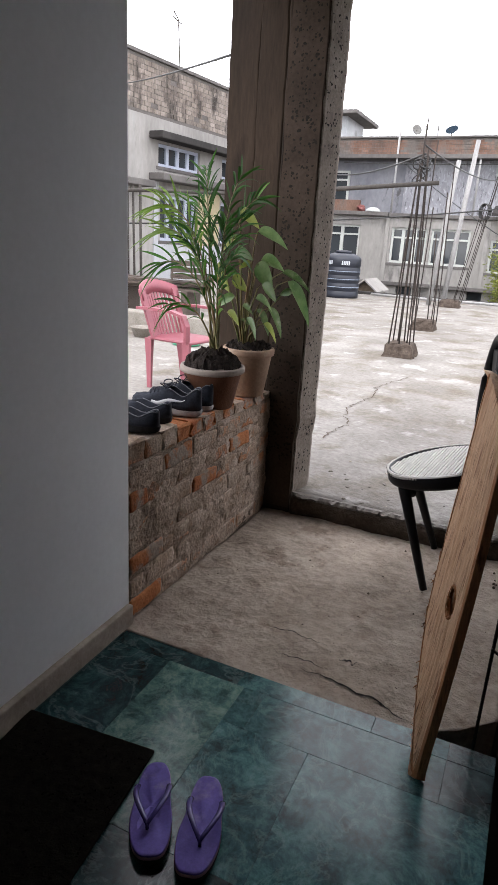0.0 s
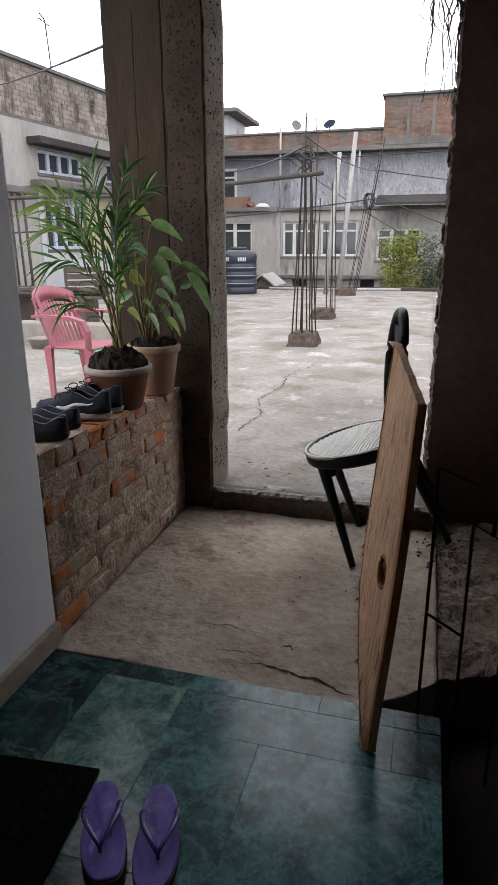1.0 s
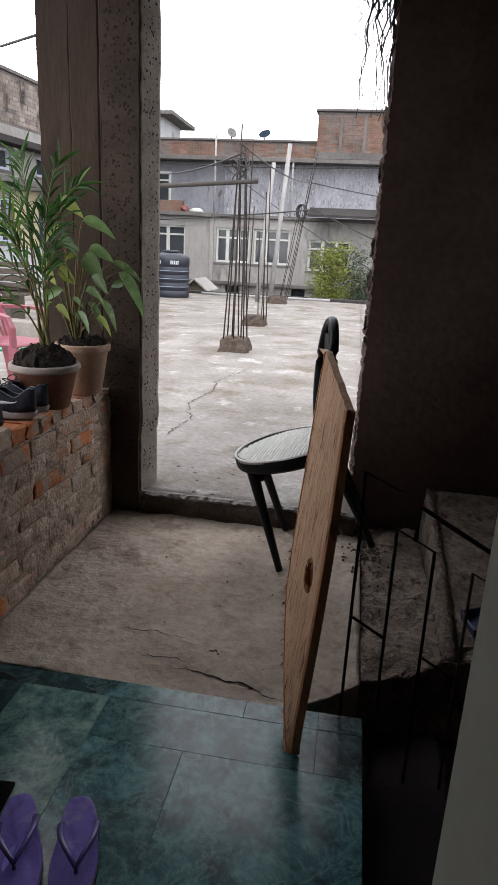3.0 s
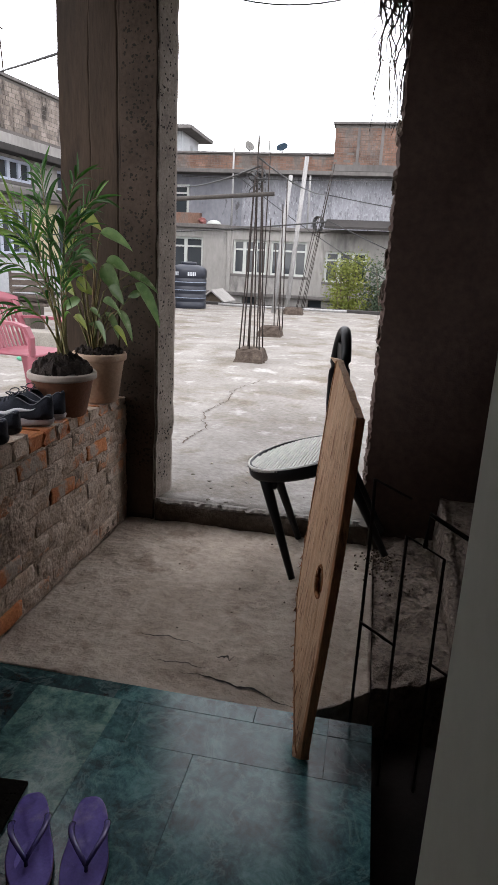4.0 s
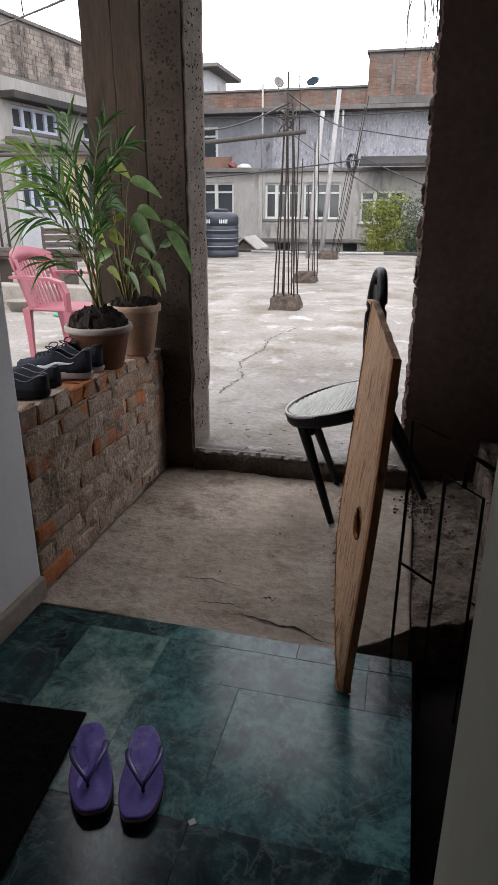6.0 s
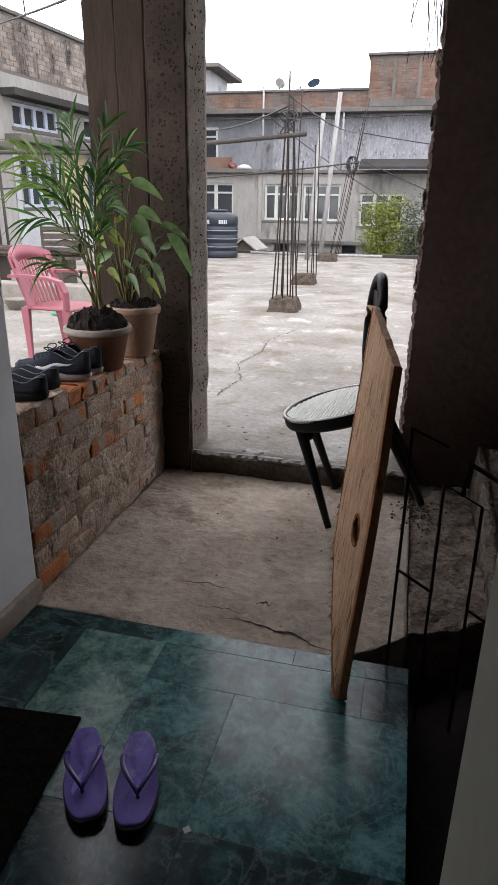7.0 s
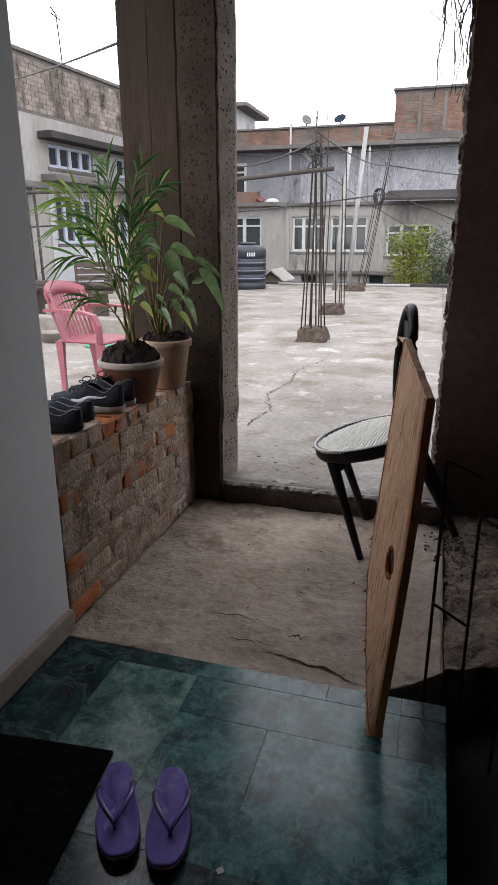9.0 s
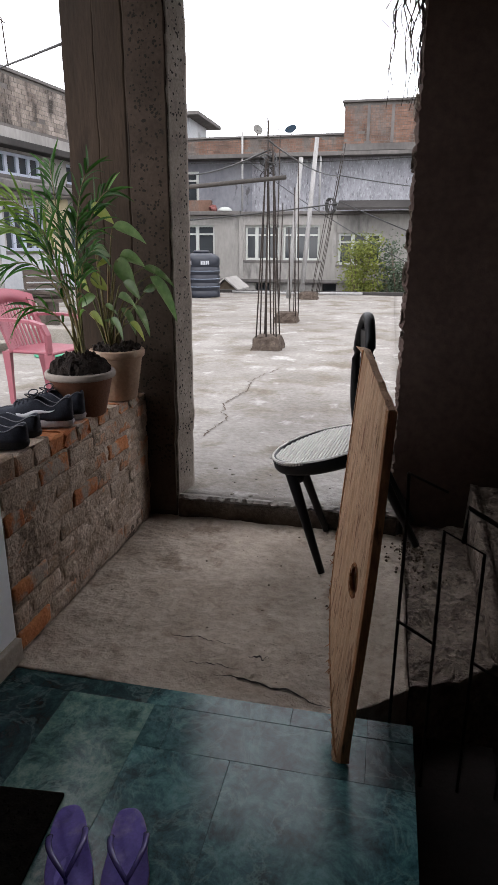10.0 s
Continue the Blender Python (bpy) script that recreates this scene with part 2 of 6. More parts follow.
M["rebar"] = mat("rusty_rebar", (0.026, 0.021, 0.019), (0.052, 0.040, 0.034), 0.85, 15, 90, 0.4, 0.3, 0.3, 0.2)
M["tank"] = plain("black_tank_plastic", (0.007, 0.0098, 0.0182), 0.5)
M["tank_highlight"] = plain("tank_rib_highlight", (0.16, 0.19, 0.24), 0.5)
M["tank_mark"] = plain("white_tank_mark", (0.373, 0.393, 0.42), 0.6)
M["pole_white"] = mat("bleached_bamboo", (0.254, 0.25, 0.245), (0.355, 0.349, 0.344), 0.8, 5, 40, 0.2, 0.25, stretch=(3, 3, 0.6))
M["pole"] = mat("grey_bamboo", (0.0396, 0.0347, 0.0307), (0.0663, 0.059, 0.0527), 0.8, 5, 40, 0.2, 0.25)
M["plaster_far"] = mat("stained_render", (0.231, 0.22, 0.207), (0.326, 0.312, 0.295), 0.9, 0.7, 9, 0.3, 0.2, 0.2, c=(0.163, 0.156, 0.149), c_scale=1.1, c_amount=0.3, stretch=(1, 1, 0.35), d=(0.0813, 0.0759, 0.0712), d_scale=1.3, d_amount=0.05)
M["plaster_blue"] = mat("blue_grey_render", (0.156, 0.159, 0.18), (0.224, 0.227, 0.247), 0.9, 1.2, 9, 0.3, 0.2, 0.2, c=(0.088, 0.0847, 0.088), c_scale=2.6, c_amount=0.12, stretch=(1, 1, 0.6))
M["plaster_peel"] = mat("peeling_render", (0.203, 0.203, 0.224), (0.298, 0.302, 0.326), 0.9, 1.2, 12, 0.3, 0.2, 0.2, c=(0.115, 0.112, 0.122), c_scale=5.0, c_amount=0.28, stretch=(2.6, 1, 0.9), d=(0.379, 0.386, 0.407), d_scale=6.0, d_amount=0.2)
M["concrete_far"] = mat("far_concrete", (0.095, 0.088, 0.0847), (0.156, 0.146, 0.139), 0.9, 0.8, 8, 0.3, 0.25, 0.2, stretch=(1, 1, 0.5))
# dark concrete: soot on the side sunshade, painted underside shade on the awning
M["dark_far"] = mat("dark_far_concrete", (0.0265, 0.0244, 0.0236), (0.0528, 0.0488, 0.0468), 0.9, 0.8, 8, 0.3, 0.25, 0.2, stretch=(1, 1, 0.5))
M["brick_far"] = mat("far_brick", (0.143, 0.0847, 0.0644), (0.224, 0.139, 0.105), 0.9, 2.2, 30, 0.3, 0.3, 0.15, vary=0.16, island=True, c=(0.136, 0.119, 0.108), c_scale=1.1, c_amount=0.5, stretch=(1, 1, 0.35), d=(0.061, 0.0542, 0.0508), d_scale=0.9, d_amount=0.3)
M["brick_pale"] = mat("weathered_pale_brick", (0.166, 0.137, 0.116), (0.306, 0.264, 0.232), 0.9, 2.2, 30, 0.3, 0.35, 0.15, vary=0.25, island=True, c=(0.0703, 0.0604, 0.0538), c_scale=1.6, c_amount=0.4, stretch=(1, 1, 0.4))
M["mortar_far"] = mat("far_mortar", (0.101, 0.0915, 0.0847), (0.149, 0.136, 0.125), 0.95, 2, 30)
M["frame_white"] = mat("white_window_paint", (0.393, 0.407, 0.386), (0.461, 0.474, 0.447), 0.6, 3, 40, 0.1, 0.15)
M["frame_blue"] = mat("pale_blue_window_paint", (0.339, 0.373, 0.461), (0.407, 0.434, 0.509), 0.6, 3, 40, 0.1, 0.15)
M["rubble"] = mat("rubble_earth", (0.10, 0.075, 0.055), (0.20, 0.16, 0.125), 0.95, 20, 90, 0.9, 0.4, 0.1)
M["red_cloth"] = mat("faded_red_cloth", (0.14, 0.045, 0.04), (0.22, 0.095, 0.088), 0.9, 9, 60, 0.3, 0.3, c=(0.45, 0.40, 0.40), c_scale=6, c_amount=0.2)
M["stub"] = mat("broken_dark_concrete", (0.055, 0.042, 0.034), (0.12, 0.095, 0.078), 0.95, 14, 60, 0.9, 0.4, 0.1)
M["broad_yellow"] = mat("young_leaf", (0.185, 0.246, 0.037), (0.277, 0.308, 0.0616), 0.4, 9, 60, 0.1, 0.2, 0.5, glow=0.35)
# rough brown concrete, coloured darker for the weak light by the stairs
M["dim_concrete"] = mat("dimmed_rough_concrete", (0.193, 0.152, 0.123), (0.321, 0.264, 0.22), 0.95, 9, 40, 1.0, 0.45, 0.1, c=(0.0965, 0.0747, 0.0618), c_scale=14, c_amount=0.25, dist=0.04)
M["sill_earth"] = mat("earth_stained_edge", (0.075, 0.058, 0.045), (0.14, 0.11, 0.09), 0.95, 9, 60, 0.8, 0.4, 0.1, dist=0.02)
M["pillar_strip"] = mat("pitted_brown_concrete", (0.0462, 0.032, 0.0231), (0.0782, 0.0558, 0.0422), 0.9, 6, 60, 0.5, 0.3, 0.2, dist=0.008)
M["palm_bright"] = mat("bright_palm_leaf", (0.0858, 0.172, 0.0231), (0.172, 0.264, 0.0396), 0.4, 3, 60, 0.1, 0.2, 0.5, vary=0.25, glow=0.4)
# near-black paint standing in for the shade down the stairwell
M["stair_shade"] = mat("near_black_shade", (0.0144, 0.0115, 0.0101), (0.0252, 0.0202, 0.018), 0.95)
M["glass"] = glass_mat()
M["bush"] = mat("bush_leaf", (0.136, 0.17, 0.0339), (0.284, 0.305, 0.061), 0.6, 3, 40, 0.1, 0.25, 0.3, vary=0.2, glow=0.3)
M["bush_dark"] = mat("dull_bush_leaf", (0.0372, 0.0576, 0.0339), (0.0678, 0.095, 0.0542), 0.6, 3, 40, 0.1, 0.25, 0.3)
M["bark_grey"] = mat("branch_bark", (0.08, 0.06, 0.045), (0.14, 0.11, 0.08), 0.9)
M["wire"] = plain("black_cable", (0.018, 0.018, 0.018), 0.6)
M["root"] = mat("dry_roots", (0.03, 0.022, 0.018), (0.07, 0.052, 0.04), 0.9)
M["dish"] = plain("grey_dish_metal", (0.012, 0.022, 0.034), 0.85, 0.0, 0.1)
M["dish_pale"] = plain("pale_dish_metal", (0.11, 0.106, 0.0978), 0.6)
M["ground"] = mat("far_ground", (0.14, 0.13, 0.11), (0.22, 0.20, 0.17), 0.95, 0.3, 4, 0.2, 0.3)
M["blue_tub"] = plain("dark_blue_plastic", (0.018, 0.03, 0.075), 0.4)
M["green_tub"] = plain("green_plastic", (0.03, 0.22, 0.12), 0.4)
M["timber"] = wood_mat("grey_timber", (0.057, 0.0427, 0.0346), (0.0978, 0.0768, 0.063), (0.0284, 0.0203, 0.0163), along=(1, 6, 6))
M["yellow_wall"] = mat("pale_yellow_render", (0.339, 0.291, 0.183), (0.407, 0.352, 0.231), 0.9, 1.0, 12, 0.2, 0.15)
M["white_far"] = mat("whitewashed_render", (0.339, 0.352, 0.366), (0.42, 0.427, 0.441), 0.9, 1.0, 12, 0.2, 0.15, c=(0.244, 0.244, 0.244), c_scale=1.2, c_amount=0.2)


# ---- mesh helpers ----
def finish(name, bm, material, smooth=False):
    me = bpy.data.meshes.new(name)
    bmesh.ops.recalc_face_normals(bm, faces=bm.faces)
    bm.to_mesh(me)
    bm.free()
    me.materials.append(M[material])
    if smooth:
        for p in me.polygons:
            p.use_smooth = smooth != "top" or abs(p.normal.z) > 0.5
    return me


def part(name, bm, material, parent, label="", smooth=False):
    ob = new(name, finish(name, bm, material, smooth))
    ob.parent = parent
    if label:
        tagged(ob, label)
    return ob


def thing(name, label, category, loc=(0, 0, 0), rz=0, group="", kind=""):
    ob = new(name)
    ob.empty_display_size = 0.1
    ob.matrix_world = pose(*loc, 0, 0, rz)
    return tagged(ob, label, category, group, kind)


def piece_of_setting(name, bm, material, label, category, smooth=False):
    return tagged(new(name, finish(name, bm, material, smooth)), label, category, "", "structure")


def box(bm, x0, y0, z0, x1, y1, z1, bevel=0.0, m=None):
    vs = [bm.verts.new((x, y, z)) for z in (z0, z1) for y in (y0, y1) for x in (x0, x1)]
    fs = [bm.faces.new([vs[i] for i in f]) for f in ((0, 2, 3, 1), (4, 5, 7, 6), (0, 1, 5, 4), (2, 6, 7, 3), (0, 4, 6, 2), (1, 3, 7, 5))]
    if bevel:
        es = list({e for f in fs for e in f.edges})
        r = bmesh.ops.bevel(bm, geom=es, offset=bevel, segments=2, affect='EDGES', profile=0.6)
        vs = list({v for f in r["faces"] for v in f.verts} | {v for v in vs if v.is_valid})
    if m is not None:
        bmesh.ops.transform(bm, matrix=m, verts=[v for v in vs if v.is_valid])
    return bm


def tube(bm, pts, r, n=8, r_end=None, flat=1.0):
    """A tube along points; r_end tapers it, flat squeezes its section."""
    pts = [Vector(p) for p in pts]
    rings = []
    for i, p in enumerate(pts):
        d = (pts[min(i + 1, len(pts) - 1)] - pts[max(i - 1, 0)]).normalized()
        up = Vector((0, 0, 1)) if abs(d.z) < 0.9 else Vector((1, 0, 0))
        a = d.cross(up).normalized()
        b = d.cross(a)
        k = r if r_end is None else r + (r_end - r) * i / (len(pts) - 1)
        rings.append([bm.verts.new(p + a * math.cos(2 * math.pi * j / n) * k + b * math.sin(2 * math.pi * j / n) * k * flat) for j in range(n)])
    for u, v in zip(rings, rings[1:]):
        for j in range(n):
            bm.faces.new((u[j], u[(j + 1) % n], v[(j + 1) % n], v[j]))
    bm.faces.new(rings[0][::-1])
    bm.faces.new(rings[-1])
    return bm


def lathe(bm, profile, n=28, c=(0, 0, 0)):
    """A turned body from (radius, height) pairs, closed at both ends."""
    rings = [[bm.verts.new((c[0] + r * math.cos(2 * math.pi * j / n), c[1] + r * math.sin(2 * math.pi * j / n), c[2] + z)) for j in range(n)] for r, z in profile]
    for u, v in zip(rings, rings[1:]):
        for j in range(n):
            bm.faces.new((u[j], u[(j + 1) % n], v[(j + 1) % n], v[j]))
    bm.faces.new(rings[0][::-1])
    bm.faces.new(rings[-1])
    return bm


def loft(bm, rings, close=True):
    vs = [[bm.verts.new(p) for p in ring] for ring in rings]
    n = len(vs[0])
    for u, v in zip(vs, vs[1:]):
        for j in range(n):
            bm.faces.new((u[j], u[(j + 1) % n], v[(j + 1) % n], v[j]))
    if close:
        bm.faces.new(vs[0][::-1])
        bm.faces.new(vs[-1])
    return bm


def rough_slab(bm, x0, y0, x1, y1, top, bottom, step, amp, freq=3.0, front=None):
    """A slab with an uneven top; front gives the y of its near edge for each x."""
    def spot(i, j):
        x = x0 + (x1 - x0) * i / nx
        a = front(x) if front else y0
        p = Vector((x, a + (y1 - a) * j / ny, 1.7))
        return (p.x, p.y, top + amp * noise.fractal(p * freq, 0.8, 2.0, 4))
    nx, ny = max(2, round((x1 - x0) / step)), max(2, round((y1 - y0) / step))
    g = [[bm.verts.new(spot(i, j)) for i in range(nx + 1)] for j in range(ny + 1)]
    for j in range(ny):
        for i in range(nx):
            bm.faces.new((g[j][i], g[j][i + 1], g[j + 1][i + 1], g[j + 1][i]))
    border = g[0] + [r[-1] for r in g[1:]] + g[-1][-2::-1] + [r[0] for r in g[-2:0:-1]]
    low = [bm.verts.new((v.co.x, v.co.y, bottom)) for v in border]
    for k in range(len(border)):
        q = (k + 1) % len(border)
        bm.faces.new((border[k], low[k], low[q], border[q]))
    bm.faces.new(low[::-1])
    return bm


def arc(p, q, sag, n=14):
    p, q = Vector(p), Vector(q)
    return [p.lerp(q, i / n) - Vector((0, 0, sag * 4 * (i / n) * (1 - i / n))) for i in range(n + 1)]


# ---- the large structure ----
def stair_edge(x):
    """The slanting edge of the landing over the stairs."""
    return 2.290 + 0.62 * min(x - 0.636, 0.294) + 0.3 * max(0, x - 0.93)


def setting():
    # sub-floor and side walls of the passage
    bm = bmesh.new()
    box(bm, -0.86, -2.5, -0.2, 0.640, 2.118, -0.012)
    floor = piece_of_setting("floor", bm, "grout", "passage floor laid with polished green marble tiles", "floor")
    bm = bmesh.new()
    rough_slab(bm, -0.62, 2.118, 0.632, 3.41, -0.006, -0.3, 0.013, 0.013, 5.0, lambda x: 2.118 + 0.80 * max(0, x - 0.43))
    piece_of_setting("landing_floor", bm, "landing", "rough unfinished grey concrete landing floor", "floor", "top")
    bm = bmesh.new()
    rough_slab(bm, 0.636, 2.29, 2.0, 3.60, -0.014, -0.9, 0.018, 0.030, 7.0, stair_edge)
    piece_of_setting("stair_landing", bm, "dim_concrete", "rough concrete landing by the stairhead, its dimness in the colour", "floor", "top")
    bm = bmesh.new()
    box(bm, 0.42, 2.126, -0.5, 0.638, 2.32, -0.27)
    piece_of_setting("stairhead_gap", bm, "stair_shade", "recess beside the stairhead, its shade painted near black", "recess")
    rnd = random.Random(77)
    bm = bmesh.new()
    for _ in range(190):
        x, y = rnd.uniform(-0.58, 0.62), 2.14 + 1.2 * rnd.random() ** 0.8
        if x > 0.44 and y < 2.33:
            continue
        r = rnd.uniform(0.0015, 0.004) * (2.0 if rnd.random() < 0.06 else 1)
        z = -0.006 + 0.013 * noise.fractal(Vector((x, y, 1.7)) * 5.0, 0.8, 2.0, 4)
        ring = [bm.verts.new((x + r * rnd.uniform(0.7, 1.3) * math.cos(a), y + r * rnd.uniform(0.7, 1.3) * math.sin(a), z - 0.002)) for a in (0, 1.26, 2.51, 3.77, 5.03)]
        top = bm.verts.new((x, y, z + r * 0.7))
        for k in range(5):
            bm.faces.new((ring[k], ring[(k + 1) % 5], top))
    tagged(new("grit", finish("grit", bm, "rubble")), "scattered grit and mortar crumbs on the landing", "grit", "", "stuff")
    # cracks in the landing, ragged grooves along the tile edge
    rnd = random.Random(4)
    for x0, y0, x1, y1, w in ((0.02, 2.235, 0.42, 2.15, 0.006), (-0.20, 2.40, 0.06, 2.39, 0.003), (0.12, 2.33, 0.19, 2.325, 0.006), (-0.10, 2.28, 0.10, 2.265, 0.003)):
        bm = bmesh.new()
        n = 30
        top, low = [], []
        for i in range(n + 1):
            u = i / n
            x, y = x0 + (x1 - x0) * u, y0 + (y1 - y0) * u + 0.022 * noise.noise(Vector((u * 5, x0 * 9, 2))) + rnd.uniform(-0.003, 0.003)
            z = -0.006 + 0.013 * noise.fractal(Vector((x, y, 1.7)) * 5.0, 0.8, 2.0, 4) + 0.003
            k = w * math.sin(math.pi * min(max(u, 0.06), 0.94)) * rnd.uniform(0.5, 1)
            top.append(bm.verts.new((x, y + k, z)))
            low.append(bm.verts.new((x, y - k, z)))
        for i in range(n):
            bm.faces.new((low[i], low[i + 1], top[i + 1], top[i]))
        piece_of_setting("floor_crack", bm, "pit", "ragged dark crack in the concrete landing", "crack")
    # terrace: one L-shaped sheet
    bm = bmesh.new()
    rough_slab(bm, -11, 3.40, 0.61, 18.3, 0.100, -0.35, 0.085, 0.012, 1.1)
    rough_slab(bm, 0.61, 3.80, 9, 18.3, 0.100, -0.35, 0.12, 0.012, 1.1)
    rough_slab(bm, -11, -4.0, -0.88, 3.40, 0.100, -0.35, 0.14, 0.012, 1.1)
    piece_of_setting("terrace", bm, "terrace", "weathered pale concrete roof terrace with worn patches", "terrace", "top")
    bm = bmesh.new()
    path = ((-0.57, 6.95), (-0.67, 6.57), (-0.72, 6.23), (-0.66, 5.84), (-0.71, 5.52), (-0.74, 5.33), (-0.68, 5.08), (-0.59, 4.83), (-0.64, 4.61), (-0.64, 4.39))
    fine = [Vector(a).lerp(Vector(b), k / 6) for a, b in zip(path, path[1:]) for k in range(6)]
    edge = []
    for q in fine:
        x, y = q.x + rnd.uniform(-0.02, 0.02), q.y + rnd.uniform(-0.02, 0.02)
        z = 0.100 + 0.012 * noise.fractal(Vector((x, y, 1.7)) * 1.1, 0.8, 2.0, 4) + 0.005
        w = rnd.uniform(0.002, 0.007)
        edge.append((bm.verts.new((x - w, y, z)), bm.verts.new((x + w, y, z))))
    for (a, b), (c_, e_) in zip(edge, edge[1:]):
        bm.faces.new((a, b, e_, c_))
    piece_of_setting("terrace_crack", bm, "sill_earth", "long wandering crack across the terrace concrete", "crack")
    bm = bmesh.new()
    n = 130
    rows, caps = [], []
    for i in range(n + 1):
        x = -0.47 + (0.60 + 0.47) * i / n
        e = 0.010 * noise.fractal(Vector((x * 12, 0, 3)), 0.8, 2.0, 4)
        f = 0.009 * noise.fractal(Vector((x * 9, 5, 3)), 0.8, 2.0, 4)
        rows.append([(x, 3.385 + e * 0.6, -0.02), (x, 3.378 + f, 0.05 + e), (x, 3.385 + e, 0.084), (x, 3.50, 0.086), (x, 3.50, -0.02)])
        k = 0.010 * noise.fractal(Vector((x * 34, 2, 8)), 0.9, 2.0, 4)
        caps.append([(x, 3.388 + 1.3 * e + k, 0.085), (x, 3.384 + 1.5 * f + 1.4 * k, 0.097 + 0.5 * e), (x, 3.398 + f - k, 0.107 + 0.5 * f + 0.5 * k), (x, 3.42, 0.107 + 0.4 * e - 0.4 * k), (x, 3.45, 0.090), (x, 3.45, 0.086)])
    loft(bm, rows)
    sill = piece_of_setting("sill", bm, "sill_earth", "chipped threshold kerb, earth-stained, up to the terrace", "kerb", True)
    bm = bmesh.new()
    loft(bm, caps)
    part("screed_edge", bm, "terrace", sill, "broken pale screed edge")
    # chips of broken screed and mortar lying on the terrace by the threshold
    for k in range(46):
        bm = bmesh.new()
        x, y, r = rnd.uniform(-0.40, 0.52), 3.46 + 1.3 * rnd.random() ** 2, rnd.uniform(0.006, 0.016)
        z = 0.100 + 0.012 * noise.fractal(Vector((x, y, 1.7)) * 1.1, 0.8, 2.0, 4)
        low = [(x + r * rnd.uniform(0.6, 1.3) * math.cos(a), y + r * rnd.uniform(0.6, 1.3) * math.sin(a)) for a in (0, 1.05, 2.09, 3.14, 4.19, 5.24)]
        loft(bm, [[(px, py, z - 0.004) for px, py in low], [(x + 0.7 * (px - x), y + 0.7 * (py - y), z + r * 0.35) for px, py in low]])
        tagged(new("screed_chip", finish("screed_chip", bm, "terrace" if k % 3 else "skirting")), "small chip of broken screed on the terrace floor", "chip", "screed chips")
    bm = bmesh.new()
    box(bm, -11, 18.05, 0.08, 9, 18.25, 0.18, 0.02)
    piece_of_setting("terrace_edge", bm, "dark_far", "low concrete edging of the roof terrace", "kerb")
    # walls
    bm = bmesh.new()
    box(bm, -0.86, -2.5, 0.0, -0.62, 2.172, 2.896, 0.006)
    wl_ = piece_of_setting("wall_west", bm, "white_wall", "smooth white-painted passage wall", "wall")
    bm = bmesh.new()
    box(bm, -0.62, -2.5, 0.0, -0.596, 2.165, 0.078, 0.006)
    piece_of_setting("baseboard", bm, "skirting", "beige cement skirting with a chipped paint line", "baseboard")
    bm = bmesh.new()
    rnd = random.Random(9)
    # east wall beside the opening, with a broken brick edge
    rows = []
    for i in range(160):
        z = -0.02 + 2.467 * i / 159
        e = 0.570 + 0.008 * noise.noise(Vector((3, 0, z * 24))) + rnd.uniform(-0.006, 0.006)
        f = 0.558 + 0.010 * noise.noise(Vector((8, 4, z * 28))) + rnd.uniform(-0.008, 0.008)
        rows.append([(e, 3.56, z), (2.0, 3.56, z), (2.0, 3.80, z), (f + 0.012, 3.80, z), (f, 3.73, z), (f + 0.004, 3.62, z)])
    loft(bm, rows)
    piece_of_setting("wall_north", bm, "dark_wall", "dark brown wall, shade in its colour, with a broken ragged plaster edge", "wall", False)
    for i in range(21):
        bm = bmesh.new()
        z = 0.05 + i * 0.112 + rnd.uniform(-0.03, 0.03)
        e = 0.560 + rnd.uniform(-0.008, 0.020)
        box(bm, e, 3.60, z, e + 0.2, 3.71, z + 0.075, 0.012)
        for v in bm.verts:
            v.co += Vector((rnd.uniform(-1, 1), rnd.uniform(-1, 1), rnd.uniform(-1, 1))) * 0.011
        part("brick", bm, "sill_earth" if i % 4 else "dim_concrete", bpy.data.objects["wall_north"])
    bm = bmesh.new()
    box(bm, 0.594, -2.5, -1.6, 0.74, 0.898, 2.896, 0.008)
    piece_of_setting("wall_east", bm, "right_wall", "cream-painted end of the stairwell wall", "wall")
    bm = bmesh.new()
    box(bm, 2.0, -2.5, -1.8, 2.2, 3.80, 2.896)
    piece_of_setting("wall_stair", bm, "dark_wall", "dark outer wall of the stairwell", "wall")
    # unseen back wall, added; its cream tone bounces light forward
    bm = bmesh.new()
    box(bm, -0.86, -2.7, 0.0, 2.2, -2.5, 2.896)
    piece_of_setting("wall_south", bm, "right_wall", "unseen plain cream wall added to close the passage", "wall")
    bm = bmesh.new()
    box(bm, -1.0, -2.7, 2.90, 2.2, 3.80, 3.05)
    piece_of_setting("ceiling", bm, "ceiling", "plain concrete ceiling slab over the passage", "ceiling")
    bm = bmesh.new()
    box(bm, -0.95, 3.40, 2.45, 2.0, 3.80, 2.895, 0.01)
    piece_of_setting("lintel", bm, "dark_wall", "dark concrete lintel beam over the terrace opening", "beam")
    # unseen beam, added to dim the upper pillar
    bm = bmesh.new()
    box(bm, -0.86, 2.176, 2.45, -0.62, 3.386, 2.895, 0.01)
    piece_of_setting("parapet_lintel", bm, "dark_wall", "unseen concrete beam added over the parapet opening for shade", "beam")
    # stair flight going down beside the tiles, and the wall under the landing
    bm = bmesh.new()
    box(bm, 0.642, 0.90, -2.0, 2.0, 2.298, -1.6)
    stairs = piece_of_setting("stairs", bm, "stair_shade", "concrete stairs going down from the passage, shade painted near black", "stairs")
    # steps share the near-black paint that gives the flight its shade
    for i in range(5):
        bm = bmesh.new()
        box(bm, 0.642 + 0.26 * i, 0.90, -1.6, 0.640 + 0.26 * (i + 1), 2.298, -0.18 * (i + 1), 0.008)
        part("step", bm, "stair_shade", stairs)
    bm = bmesh.new()
